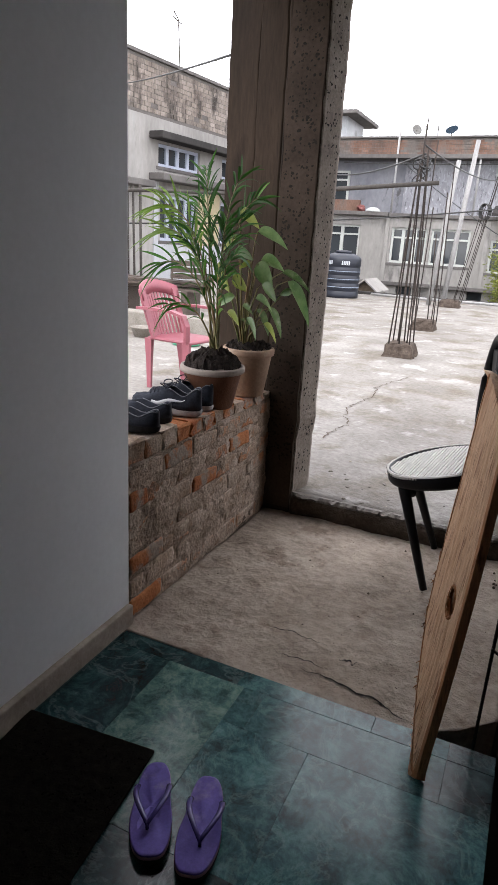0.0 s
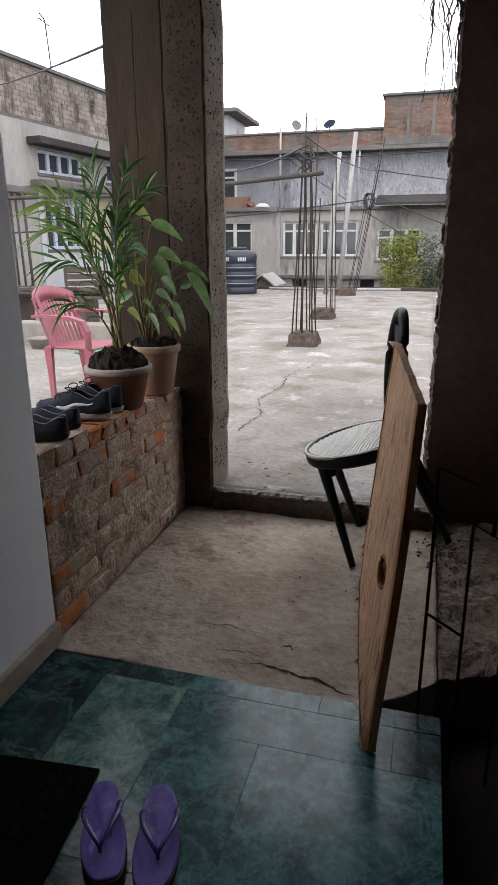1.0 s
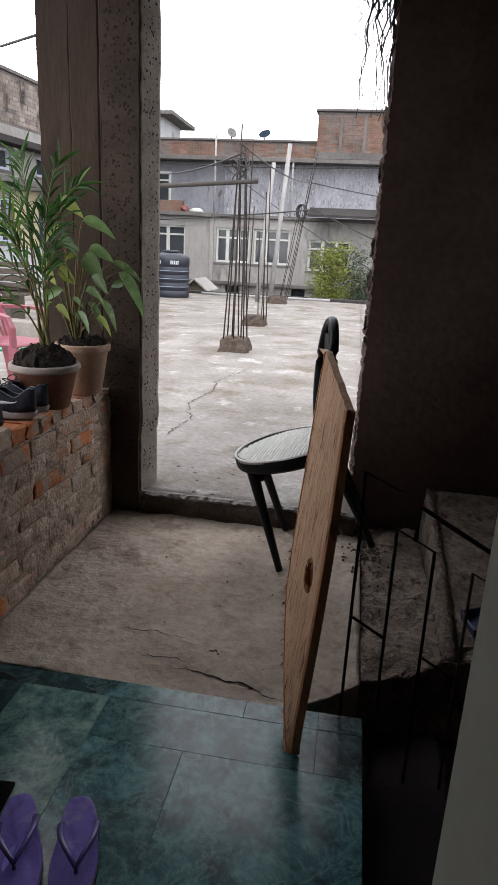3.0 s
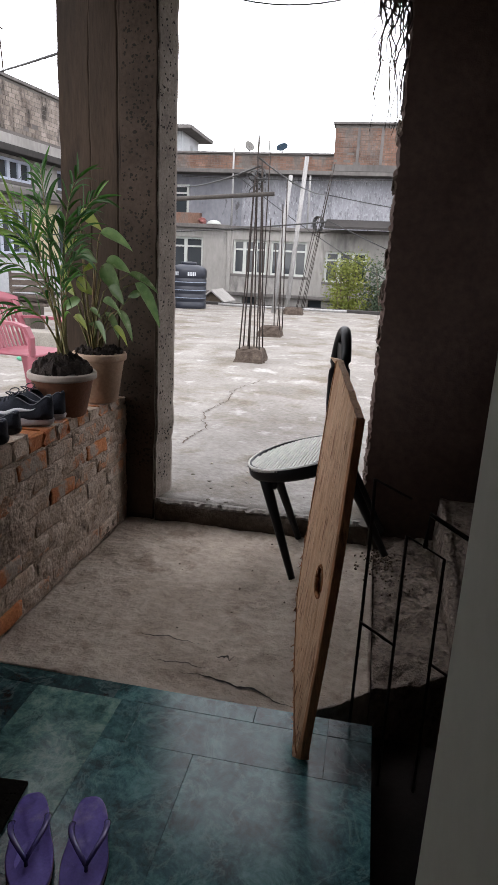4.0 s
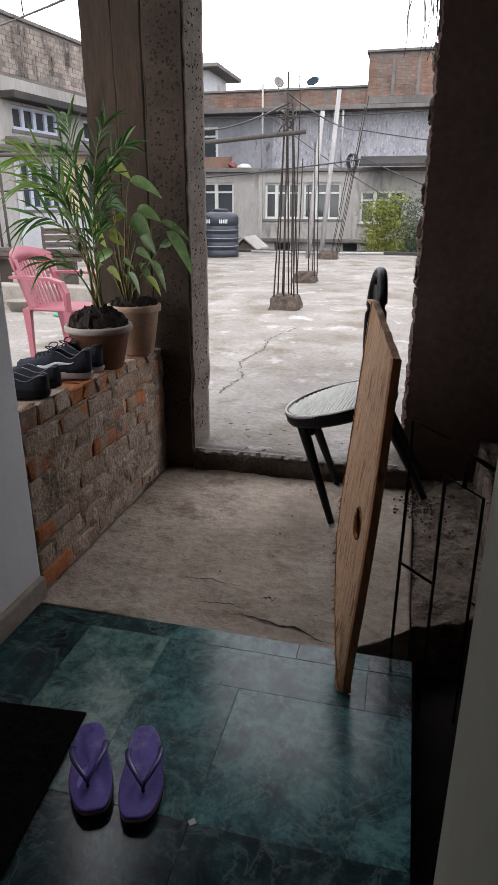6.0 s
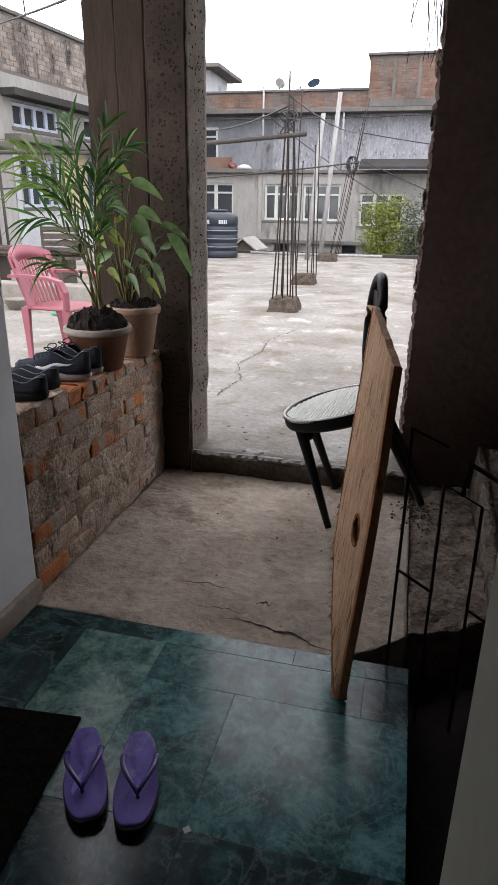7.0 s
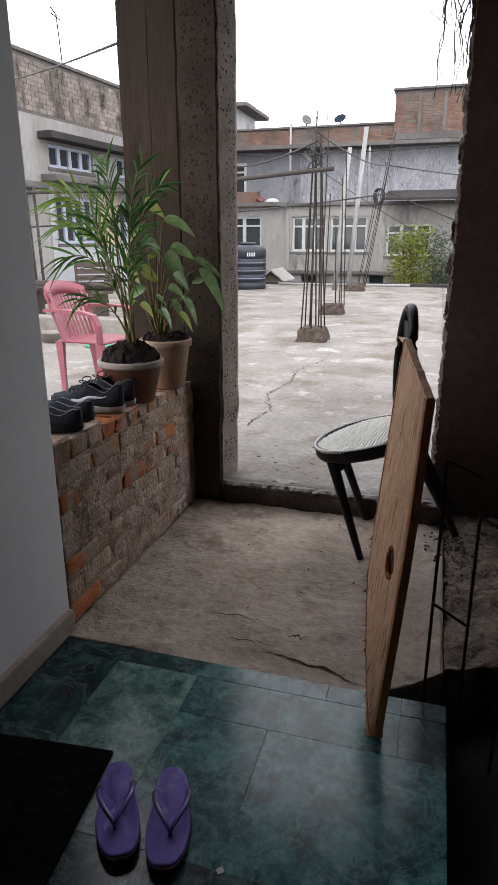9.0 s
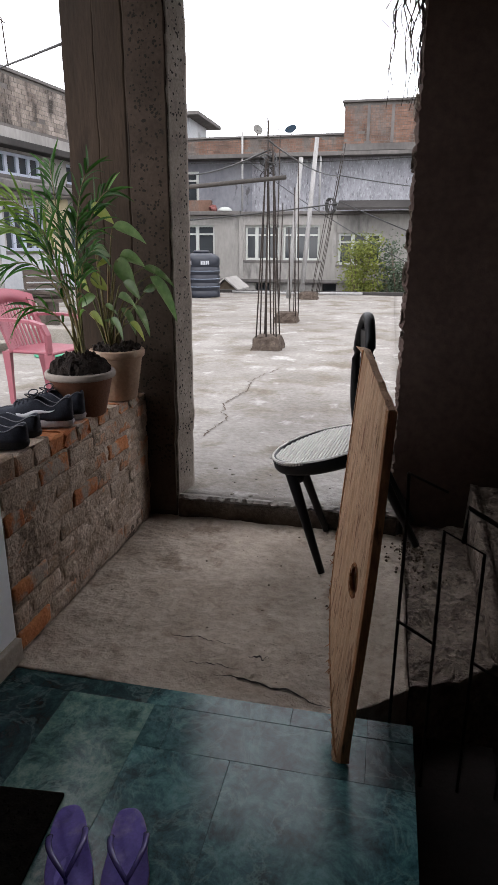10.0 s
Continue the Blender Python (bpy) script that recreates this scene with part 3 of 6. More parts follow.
    box(bm, 0.74, 0.70, -1.8, 2.0, 0.898, 2.896)
    piece_of_setting("wall_stair_south", bm, "dark_wall", "dark wall on the near side of the stairwell", "wall")
    # sloping concrete slab beside the landing
    bm = bmesh.new()
    loft(bm, [[(x, 3.56, -0.02), (x, 3.56, 0.21), (x, 3.2, 0.145), (x, stair_edge(x) + 0.06, 0.012), (x, stair_edge(x) + 0.04, -0.03)] for x in (0.965, 1.2, 1.6, 2.0)])
    piece_of_setting("sloping_slab", bm, "dim_concrete", "sloping smooth concrete slab rising beside the landing", "slab")
    bm = bmesh.new()
    loft(bm, [[(x0, y, -0.03), (x1, y, -0.03), (x1 + 0.01, y, z), (x0 + 0.012, y, z + 0.004)] for x0, x1, y, z in ((0.905, 0.957, 2.49, 0.004), (0.90, 0.955, 2.8, 0.075), (0.915, 0.955, 3.2, 0.155), (0.92, 0.955, 3.56, 0.215))])
    piece_of_setting("slab_kerb", bm, "dim_concrete", "smooth cement kerb along the sloping slab", "kerb", True)
    return floor


floor = setting()


def brick_parapet():
    """Low parapet of rough bricks smeared with mortar; every brick its own mesh."""
    rnd = random.Random(12)
    bm = bmesh.new()
    n, m = 120, 60
    rows = []
    for i in range(n + 1):
        y = 2.172 + (3.40 - 2.172) * i / n
        ring = []
        for k in range(m + 1):
            z = -0.02 + 0.605 * k / m
            ring.append((-0.6215 + 0.0085 * noise.fractal(Vector((0, y * 11, z * 17)), 0.8, 2.1, 4), y, z))
        ring += [(-0.85, y, 0.585), (-0.85, y, -0.02)]
        rows.append(ring)
    loft(bm, rows)
    core = piece_of_setting("brick_parapet", bm, "mortar", "low rough brick parapet smeared with grey mortar", "wall", True)
    red = {(5, 0), (6, 1), (4, 2), (2, 0), (0, 0), (5, 4)}
    course = 0.083
    for c in range(7):
        y, i = 2.176 - (0.11 if c % 2 else 0), 0
        while y < 3.36:
            y0, y1 = max(y, 2.176), min(y + rnd.uniform(0.19, 0.212), 3.392)
            bare = (c, i) in red
            if y1 - y0 > 0.05:
                b = bmesh.new()
                z0 = 0.008 + c * course + rnd.uniform(-0.006, 0.006)
                f = -0.613 if bare else -0.6190 + rnd.uniform(-0.005, 0.003)
                box(b, -0.70, y0, z0, f, y1, z0 + course - rnd.uniform(0.010, 0.022), 0.009)
                bmesh.ops.subdivide_edges(b, edges=[e for e in b.edges if e.calc_length() > 0.05], cuts=3, use_grid_fill=True)
                for v in b.verts:
                    v.co += Vector((noise.noise(v.co * 40) * 0.6, noise.noise(v.co * 30 + Vector((5, 0, 0))), noise.noise(v.co * 30 + Vector((0, 9, 0))))) * 0.009
                part("brick", b, "brick_red" if bare else "brick", core, "", True)
            y += 0.218
            i += 1
    # the top course, headers laid across
    y = 2.178
    while y < 3.36:
        w = rnd.uniform(0.095, 0.112)
        b = bmesh.new()
        f = -0.622 + rnd.uniform(-0.012, 0.004)
        zt = 0.668 - 0.038 * (y - 2.17) + rnd.uniform(-0.008, 0.002)
        box(b, -0.855, y, 0.588, f, min(y + w, 3.392), zt, 0.010)
        for v in b.verts:
            v.co += Vector((rnd.uniform(-1, 1), rnd.uniform(-1, 1), rnd.uniform(-1, 1))) * 0.006
        part("brick", b, "brick_red" if rnd.random() < 0.35 else "brick", core)
        y += w + 0.003


def pillar():
    """Concrete pillar: boarded brown face, pitted strip and pale pitted reveal."""
    rnd = random.Random(21)
    bm = bmesh.new()
    rows = []
    for i in range(60):
        z = -0.02 + 2.467 * i / 59
        e = 0.006 * noise.noise(Vector((1, 2, z * 9)))
        g = 0.006 * noise.noise(Vector((7, 2, z * 9))) - (0.02 * max(0, 0.35 - z))
        x1 = -0.470 + e - 0.006 * (z < 0.4)
        rows.append([(-0.93 + g, 3.396, z), (-0.79 + g, 3.3945, z), (-0.785 + g, 3.397 + e, z), (-0.780 + g, 3.394, z), (-0.660 + e, 3.393, z), (-0.653 + e, 3.398, z), (-0.645 + e, 3.390, z),
                     (x1 - 0.012, 3.390, z), (x1, 3.402, z), (x1 + 0.032 + e, 3.54, z), (x1 + 0.022, 3.56, z), (-0.93 + g, 3.56, z)])
    loft(bm, rows)
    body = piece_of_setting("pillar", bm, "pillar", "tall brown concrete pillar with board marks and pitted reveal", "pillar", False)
    bm = bmesh.new()
    rows = []
    for i in range(90):
        z = 0.10 + 2.346 * i / 89
        e = 0.006 * noise.noise(Vector((1, 2, z * 9)))
        j = 0.008 * noise.noise(Vector((4, 9, z * 16)))
        x1 = -0.470 + e - 0.006 * (z < 0.4)
        rows.append([(x1 - 0.004, 3.400 + j, z), (x1 + 0.006, 3.402 + j, z), (x1 + 0.039 + e, 3.53, z), (x1 + 0.036, 3.562 + j * 0.5, z), (x1 - 0.01, 3.565, z), (x1 - 0.01, 3.41, z)])
    loft(bm, rows)
    part("reveal", bm, "pillar_pale", body, "pale pitted plaster reveal")
    bm = bmesh.new()
    rows = []
    for i in range(90):
        z = 0.02 + 2.424 * i / 89
        e = 0.006 * noise.noise(Vector((1, 2, z * 9)))
        j = 0.010 * noise.noise(Vector((3, 3, z * 5)))
        x1 = -0.470 + e - 0.006 * (z < 0.4)
        rows.append([(-0.642 + j, 3.3885, z), (x1 - 0.006, 3.3885, z), (x1 - 0.002, 3.400, z), (-0.642 + j, 3.400, z)])
    loft(bm, rows)
    part("strip", bm, "pillar_strip", body, "grey pitted concrete strip")
    bm = bmesh.new()

    def pit(p, ax, ay, nrm, r):
        k = rnd.uniform(0.6, 1.6)
        turn = rnd.uniform(0, 3)
        vs = []
        for j in range(7):
            a = 2 * math.pi * j / 7
            q = r * rnd.uniform(0.7, 1.15)
            u, v = q * math.cos(a), q * k * math.sin(a)
            vs.append(bm.verts.new(p + ax * (u * math.cos(turn) - v * math.sin(turn)) + ay * (u * math.sin(turn) + v * math.cos(turn))))
        top = bm.verts.new(p + nrm * 0.0006)
        for j in range(7):
            bm.faces.new((vs[j], vs[(j + 1) % 7], top))

    for _ in range(700):
        z = rnd.uniform(0.25, 2.6)
        pit(Vector((rnd.uniform(-0.632, -0.488), 3.3875, z)), Vector((1, 0, 0)), Vector((0, 0, 1)), Vector((0, -1, 0)), rnd.uniform(0.002, 0.0072))
    for _ in range(330):
        z = rnd.uniform(0.2, 2.6)
        u = rnd.uniform(0.0, 1.0)
        e = 0.006 * noise.noise(Vector((1, 2, z * 9)))
        x1 = -0.470 + e - 0.006 * (z < 0.4)
        pit(Vector((x1 + 0.0082 + u * (0.031 + e), 3.41 + 0.115 * u, z)), Vector((0.25, 1, 0)).normalized(), Vector((0, 0.25, 1)).normalized(), Vector((1, -0.25, 0)), rnd.uniform(0.003, 0.0065))
    tagged(part("pits", bm, "pit", body, "scattered dark pits"), kind="stuff")


pillar()


# ---- things in the passage ----
def door_mat():
    t = thing("door_mat", "black fibre door mat lying on the green tiles", "mat", (-0.402, 1.47, 0), 5.5)
    bm = bmesh.new()
    box(bm, -0.180, -0.60, 0.001, 0.220, 0.205, 0.013, 0.005)
    part("pad", bm, "mat", t)
    rnd = random.Random(2)
    bm = bmesh.new()
    for _ in range(900):
        x, y = rnd.uniform(-0.175, 0.215), rnd.uniform(-0.59, 0.20)
        a = rnd.uniform(0, 6.28)
        p = Vector((x, y, 0.012))
        u = Vector((math.cos(a), math.sin(a), 0)) * 0.004
        top = p + Vector((rnd.uniform(-0.004, 0.004), rnd.uniform(-0.004, 0.004), rnd.uniform(0.004, 0.007)))
        bm.faces.new([bm.verts.new(p - u), bm.verts.new(p + u), bm.verts.new(top)])
    tagged(part("woven_top", bm, "mat", t), kind="stuff")


def sole_outline(length, w_heel, w_ball, n=36, curve=0.0):
    """Points round a foot sole, heel at -y, toe at +y."""
    pts = []
    for i in range(n):
        a = 2 * math.pi * i / n
        y = 0.5 * length * math.sin(a)
        u = y / length + 0.5
        w = w_heel + (w_ball - w_heel) * (0.5 - 0.5 * math.cos(math.pi * min(1, max(0, (u - 0.15) / 0.55))))
        w *= 1 - 0.10 * math.exp(-((u - 0.42) / 0.14) ** 2)
        c = math.cos(a)
        pts.append((0.5 * w * math.copysign(abs(c) ** 0.62, c) + curve * (u - 0.5) ** 2, y))
    return pts


def flip_flop(loc, rz, mirror, group):
    t = thing("flip_flop", "worn purple rubber flip-flop with a dark thong strap, on green tiles", "flip-flop", loc, rz, group)
    pts = [(x * mirror, -y) for x, y in sole_outline(0.268, 0.092, 0.105, 48, 0.02)]
    if mirror < 0:
        pts = pts[::-1]
    lift = lambda y: 0.004 * max(0, (abs(y) - 0.07) / 0.06) ** 2
    bm = bmesh.new()
    loft(bm, [[(x * s, y * s, z + lift(y)) for x, y in pts] for s, z in ((0.95, 0.0), (0.99, 0.003), (0.985, 0.0145))])
    part("outsole", bm, "black_rubber", t, "thick dark rubber outsole", True)
    bm = bmesh.new()
    loft(bm, [[(x * s, y * s, z + lift(y)) for x, y in pts] for s, z in ((0.982, 0.0146), (1.0, 0.0165), (1.0, 0.0215), (0.985, 0.0232))], False)
    part("worn_rim", bm, "worn_edge", t, "worn paler edge of the foam sole", True)
    bm = bmesh.new()
    loft(bm, [[(x * s, y * s, z + lift(y)) for x, y in pts] for s, z in ((0.984, 0.0231), (0.972, 0.0268), (0.93, 0.0270), (0.80, 0.0252), (0.45, 0.0246), (0.1, 0.0246))])
    part("footbed", bm, "purple", t, "", True)
    toe = Vector((-0.006 * mirror, -0.062, 0.026))
    # strap: thong post and two flat bands going back
    for side in (-1, 1):
        bm = bmesh.new()
        end = Vector((side * 0.039, 0.064, 0.022))
        path = []
        for i in range(13):
            u = i / 12
            p = toe.lerp(end, u)
            p.x += side * 0.014 * math.sin(math.pi * u)
            p.z = 0.026 + 0.030 * math.sin(math.pi * min(1, 0.22 + 0.78 * u)) ** 0.8 - 0.002
            path.append(p)
        tube(bm, path, 0.0050, 8, 0.0080, 0.6)
        part("strap", bm, "purple_strap", t, "glossy violet strap band", True)
    bm = bmesh.new()
    tube(bm, [toe - Vector((0, 0, 0.004)), toe + Vector((0, 0.002, 0.018))], 0.0042, 8)
    part("toe_post", bm, "purple_strap", t, "", True)


def between(knots, v):
    """Smooth interpolation through (place, value) pairs."""
    for (a, p), (b, q) in zip(knots, knots[1:]):
        if v <= b:
            u = max(0.0, (v - a) / (b - a))
            return p + (q - p) * u * u * (3 - 2 * u)
    return knots[-1][1]


def sneaker(loc, rz, label, low=False):
    """A trainer, toe at +y: foam sole, open upper with a dipped collar, tongue and laces."""
    t = thing("shoe", label, "shoe", loc, rz, "shoes on the parapet")
    length = 0.285
    bm = bmesh.new()
    pts = sole_outline(length, 0.076, 0.100, 32, 0.015)
    toe_up = lambda y: 0.014 * max(0, (y / length - 0.22) / 0.28) ** 2
    loft(bm, [[(x * s, y * s, z + toe_up(y)) for x, y in pts] for s, z in ((0.93, 0.0), (1.0, 0.006), (1.03, 0.020), (0.99, 0.030), (0.95, 0.031))])
    part("sole", bm, "black_rubber" if low else "shoe_sole", t, "" if low else "thick white foam sole", True)
    k = 0.74 if low else 1.18
    height = lambda y: k * between(((-0.142, 0.070), (-0.128, 0.074), (-0.075, 0.047), (-0.012, 0.070), (0.035, 0.056), (0.09, 0.040), (0.125, 0.030), (0.142, 0.014)), y)
    half = lambda y: between(((-0.142, 0.012), (-0.130, 0.026), (-0.10, 0.035), (-0.04, 0.036), (0.05, 0.047), (0.09, 0.045), (0.125, 0.030), (0.142, 0.010)), y)
    mouth = lambda y: between(((-0.142, 0.009), (-0.128, 0.018), (-0.08, 0.027), (-0.01, 0.025), (0.04, 0.024), (0.142, 0.006)), y)
    open_ = lambda y: between(((-0.136, 0.0), (-0.118, 1.0), (-0.02, 1.0), (0.012, 0.0)), y)
    bm = bmesh.new()
    rings = []
    for i in range(45):
        y = -0.142 + 0.284 * i / 44
        h, w, c, o, z = height(y), half(y), mouth(y), open_(y), 0.026 + toe_up(y)
        mid = (z + h + 0.004) * (1 - o) + 0.040 * o
        inner = (z + h + 0.002) * (1 - o) + 0.048 * o
        side = [(w, z), (w * 1.04, z + 0.3 * h), (w * 0.96, z + 0.62 * h), (c + 0.35 * (w - c), z + 0.88 * h), (c, z + h), (c * 0.82, z + h - 0.002), (c * 0.66, inner)]
        rings.append([(x, y, q) for x, q in side] + [(0, y, mid)] + [(-x, y, q) for x, q in reversed(side)])
    loft(bm, rings)
    part("upper", bm, "shoe", t, "", True)
    for side in (-1, 1):
        bm = bmesh.new()
        tube(bm, [(side * (mouth(y) + 0.002), y, 0.026 + height(y)) for y in [-0.136 + 0.12 * n_ / 24 for n_ in range(25)]], 0.0016, 6)
        part("piping", bm, "piping", t, "grey piping round the collar", True)
    if low:
        return t
    bm = bmesh.new()
    loft(bm, [[(-0.021, y, z), (0.0, y - 0.003, z + 0.005), (0.021, y, z), (0.019, y + 0.006, z - 0.004), (-0.019, y + 0.006, z - 0.004)] for y, z in ((0.03, 0.086), (0.0, 0.102), (-0.022, 0.118), (-0.026, 0.119))])
    part("tongue", bm, "shoe", t, "", True)
    for i in range(5):
        bm = bmesh.new()
        y = -0.004 + i * 0.016
        z = 0.026 + height(y) + 0.008
        tube(bm, [(-0.027, y, z - 0.011), (-0.011, y + 0.003, z), (0.011, y + 0.003, z), (0.027, y, z - 0.011)], 0.003, 6, flat=0.6)
        part("lace", bm, "shoe", t, "", True)
    for side in (-1, 1):
        bm = bmesh.new()
        tube(bm, [(side * (0.004 + 0.030 * math.sin(a) ** 2 + 0.012 * a / 3.14), 0.004 + 0.016 * math.sin(2 * a), 0.106 + 0.024 * math.sin(a)) for a in [3.14 * n_ / 14 for n_ in range(15)]], 0.0022, 6)
        part("lace_loop", bm, "shoe", t, "loose lace bow", True)
        # pale curved tick on the flank
        bm = bmesh.new()
        rings = []
        for i in range(16):
            u = i / 15
            y = 0.050 - 0.135 * u
            h, w, z = height(y), half(y), 0.026 + toe_up(y)
            mid = 0.30 + 0.42 * u ** 1.6 + 0.20 * math.exp(-(u / 0.10) ** 2)
            thick = 0.015 + 0.13 * (1 - u) ** 0.8 * min(1, 0.25 + 5 * u)
            ring = []
            for f in (mid - thick, mid, mid + thick):
                x = between(((0.0, w), (0.3, w * 1.04), (0.62, w * 0.96), (0.88, mouth(y) + 0.35 * (w - mouth(y)))), min(max(f, 0), 0.88))
                ring.append((side * (x + 0.004), y, z + f * h))
            rings.append(ring + [(p[0] - side * 0.005, p[1], p[2]) for p in reversed(ring)])
        loft(bm, rings)
        part("side_mark", bm, "shoe_mark", t, "pale curved side mark", True)
    return t


def flower_pot(name, loc, r, h, material, rim_material, label, rise=0.2):
    t = thing(name, label, "plant pot", loc)
    bm = bmesh.new()
    lathe(bm, [(r * 0.62, 0.0), (r * 0.66, 0.004), (r * 0.90, h * 0.84), (r * 0.93, h * 0.86), (r * 0.86, h * 0.86), (r * 0.6, 0.02)], 32)
    part("body", bm, material, t, "", True)
    bm = bmesh.new()
    lathe(bm, [(r * 0.90, h * 0.84), (r * 0.985, h * 0.86), (r, h * 0.90), (r * 1.0, h * 0.97), (r * 0.975, h), (r * 0.90, h), (r * 0.87, h * 0.96), (r * 0.86, h * 0.85)], 32)
    part("rim", bm, rim_material, t, "", True)
    bm = bmesh.new()
    rnd = random.Random(5)
    n, depth = 44, 14
    top = lambda x, y, k: h * (0.99 + rise * (1 - k ** 3)) + 0.034 * noise.fractal(Vector((x * 30, y * 30, r * 9)), 0.7, 2.1, 4)
    ctr = bm.verts.new((0, 0, top(0, 0, 0)))
    rings = []
    for k in range(1, depth + 1):
        q = r * 0.88 * k / depth
        rings.append([bm.verts.new((q * math.cos(6.2832 * j / n), q * math.sin(6.2832 * j / n), top(q * math.cos(6.2832 * j / n), q * math.sin(6.2832 * j / n), k / depth))) for j in range(n)])
    for j in range(n):
        bm.faces.new((ctr, rings[0][j], rings[0][(j + 1) % n]))
    for u, v in zip(rings, rings[1:]):
        for j in range(n):
            bm.faces.new((u[j], v[j], v[(j + 1) % n], u[(j + 1) % n]))
    part("soil", bm, "soil", t, "dark crumbly soil")
    return t


def leaf_blade(bm, base, direction, length, width, droop=0.3, fold=0.25, n=6, side=(1, 0, 0)):
    """A lance-shaped leaf with a folded midrib, its width along side."""
    d = Vector(direction).normalized()
    s = Vector(side) - d * Vector(side).dot(d)
    s = s.normalized() if s.length > 1e-3 else d.orthogonal().normalized()
    up = s.cross(d).normalized()
    if up.z < 0:
        up = -up
    mid, le, ri = [], [], []
    for i in range(n + 1):
        u = i / n
        p = Vector(base) + d * (length * u) - Vector((0, 0, droop * length * u * u))
        w = 0.5 * width * (math.sin(math.pi * u ** 0.72) ** 0.75 if 0 < u < 1 else 0.02)
        mid.append(bm.verts.new(p))
        le.append(bm.verts.new(p + s * w + up * w * fold))
        ri.append(bm.verts.new(p - s * w + up * w * fold))
    for i in range(n):
        bm.faces.new((mid[i], mid[i + 1], le[i + 1], le[i]))
        bm.faces.new((mid[i + 1], mid[i], ri[i], ri[i + 1]))


def palm(loc):
    """Areca palm: several canes and arching feathered fronds."""
    rnd = random.Random(31)
    t = thing("areca_palm", "green areca palm with arching feathery fronds in a pot", "plant", loc)
    # where each frond bends and where it ends, from the foot of the plant; leaflet length; leaflets a side
    fronds = (((-0.07, 0.00, 0.60), (-0.10, 0.03, 0.74), 0.14, 13), ((-0.09, -0.05, 0.62), (-0.23, -0.10, 0.60), 0.13, 12), ((0.00, -0.03, 0.40), (0.035, -0.05, 0.53), 0.17, 11),
              ((0.04, -0.01, 0.60), (0.17, -0.05, 0.635), 0.11, 11), ((-0.10, -0.06, 0.45), (-0.22, -0.12, 0.37), 0.11, 9), ((-0.07, -0.10, 0.28), (-0.18, -0.14, 0.21), 0.085, 6),
              ((0.02, -0.06, 0.40), (0.13, -0.12, 0.43), 0.11, 8), ((-0.07, 0.05, 0.50), (-0.17, 0.10, 0.62), 0.15, 10), ((-0.02, 0.02, 0.64), (0.05, 0.06, 0.73), 0.10, 9),
              ((-0.06, -0.06, 0.40), (-0.08, -0.12, 0.50), 0.15, 9), ((-0.09, -0.06, 0.53), (-0.22, -0.10, 0.51), 0.13, 9), ((0.02, -0.08, 0.30), (0.06, -0.14, 0.38), 0.12, 7))
    for k, (knee, tip, ll, count) in enumerate(fronds):
        knee, tip = Vector(knee), Vector(tip)
        foot = Vector((rnd.uniform(-0.025, 0.025), rnd.uniform(-0.025, 0.025), -0.02))
        low = Vector((foot.x * 0.6 + knee.x * 0.35, foot.y * 0.6 + knee.y * 0.35, knee.z * 0.45))
        path = []
        for i in range(19):
            u = i / 18
            a, b, c = foot.lerp(low, u), low.lerp(knee, u), knee.lerp(tip, u)
            ab, bc = a.lerp(b, u), b.lerp(c, u)
            path.append(ab.lerp(bc, u))
        bm = bmesh.new()
        tube(bm, path, 0.0055, 6, 0.0012)
        stem = part("frond", bm, "palm_stem", t, "", True)
        first = 9 if tip.z > 0.4 else 7
        for i in range(count):
            s = first + (18 - first) * (i + 0.5) / count
            j = int(s)
            p = path[j].lerp(path[min(j + 1, 18)], s - j)
            d = (path[min(j + 1, 18)] - path[j - 1]).normalized()
            across = d.cross(Vector((0.15, 1, 0.1))).normalized()
            u = (i + 0.5) / count
            ln = ll * (0.55 + 0.6 * math.sin(math.pi * min(1, 0.15 + 0.75 * u))) * rnd.uniform(0.85, 1.15)
            for sg in (-1, 1):
                way = d * (0.85 + 0.3 * u) + across * sg * 0.50 + Vector((rnd.uniform(-0.15, 0.15), rnd.uniform(-0.45, 0.35), rnd.uniform(-0.08, 0.12)))
                bm = bmesh.new()
                leaf_blade(bm, p, way, ln * 1.3, rnd.uniform(0.008, 0.0135), rnd.uniform(0.15, 0.8), 0.25, 7, across * rnd.choice((-1, 1)) + Vector((rnd.uniform(-0.5, 0.5), rnd.uniform(-0.7, 0.7), rnd.uniform(-0.3, 0.3))))
                part("leaflet", bm, "palm_bright" if k in (1, 10) else "palm", stem)


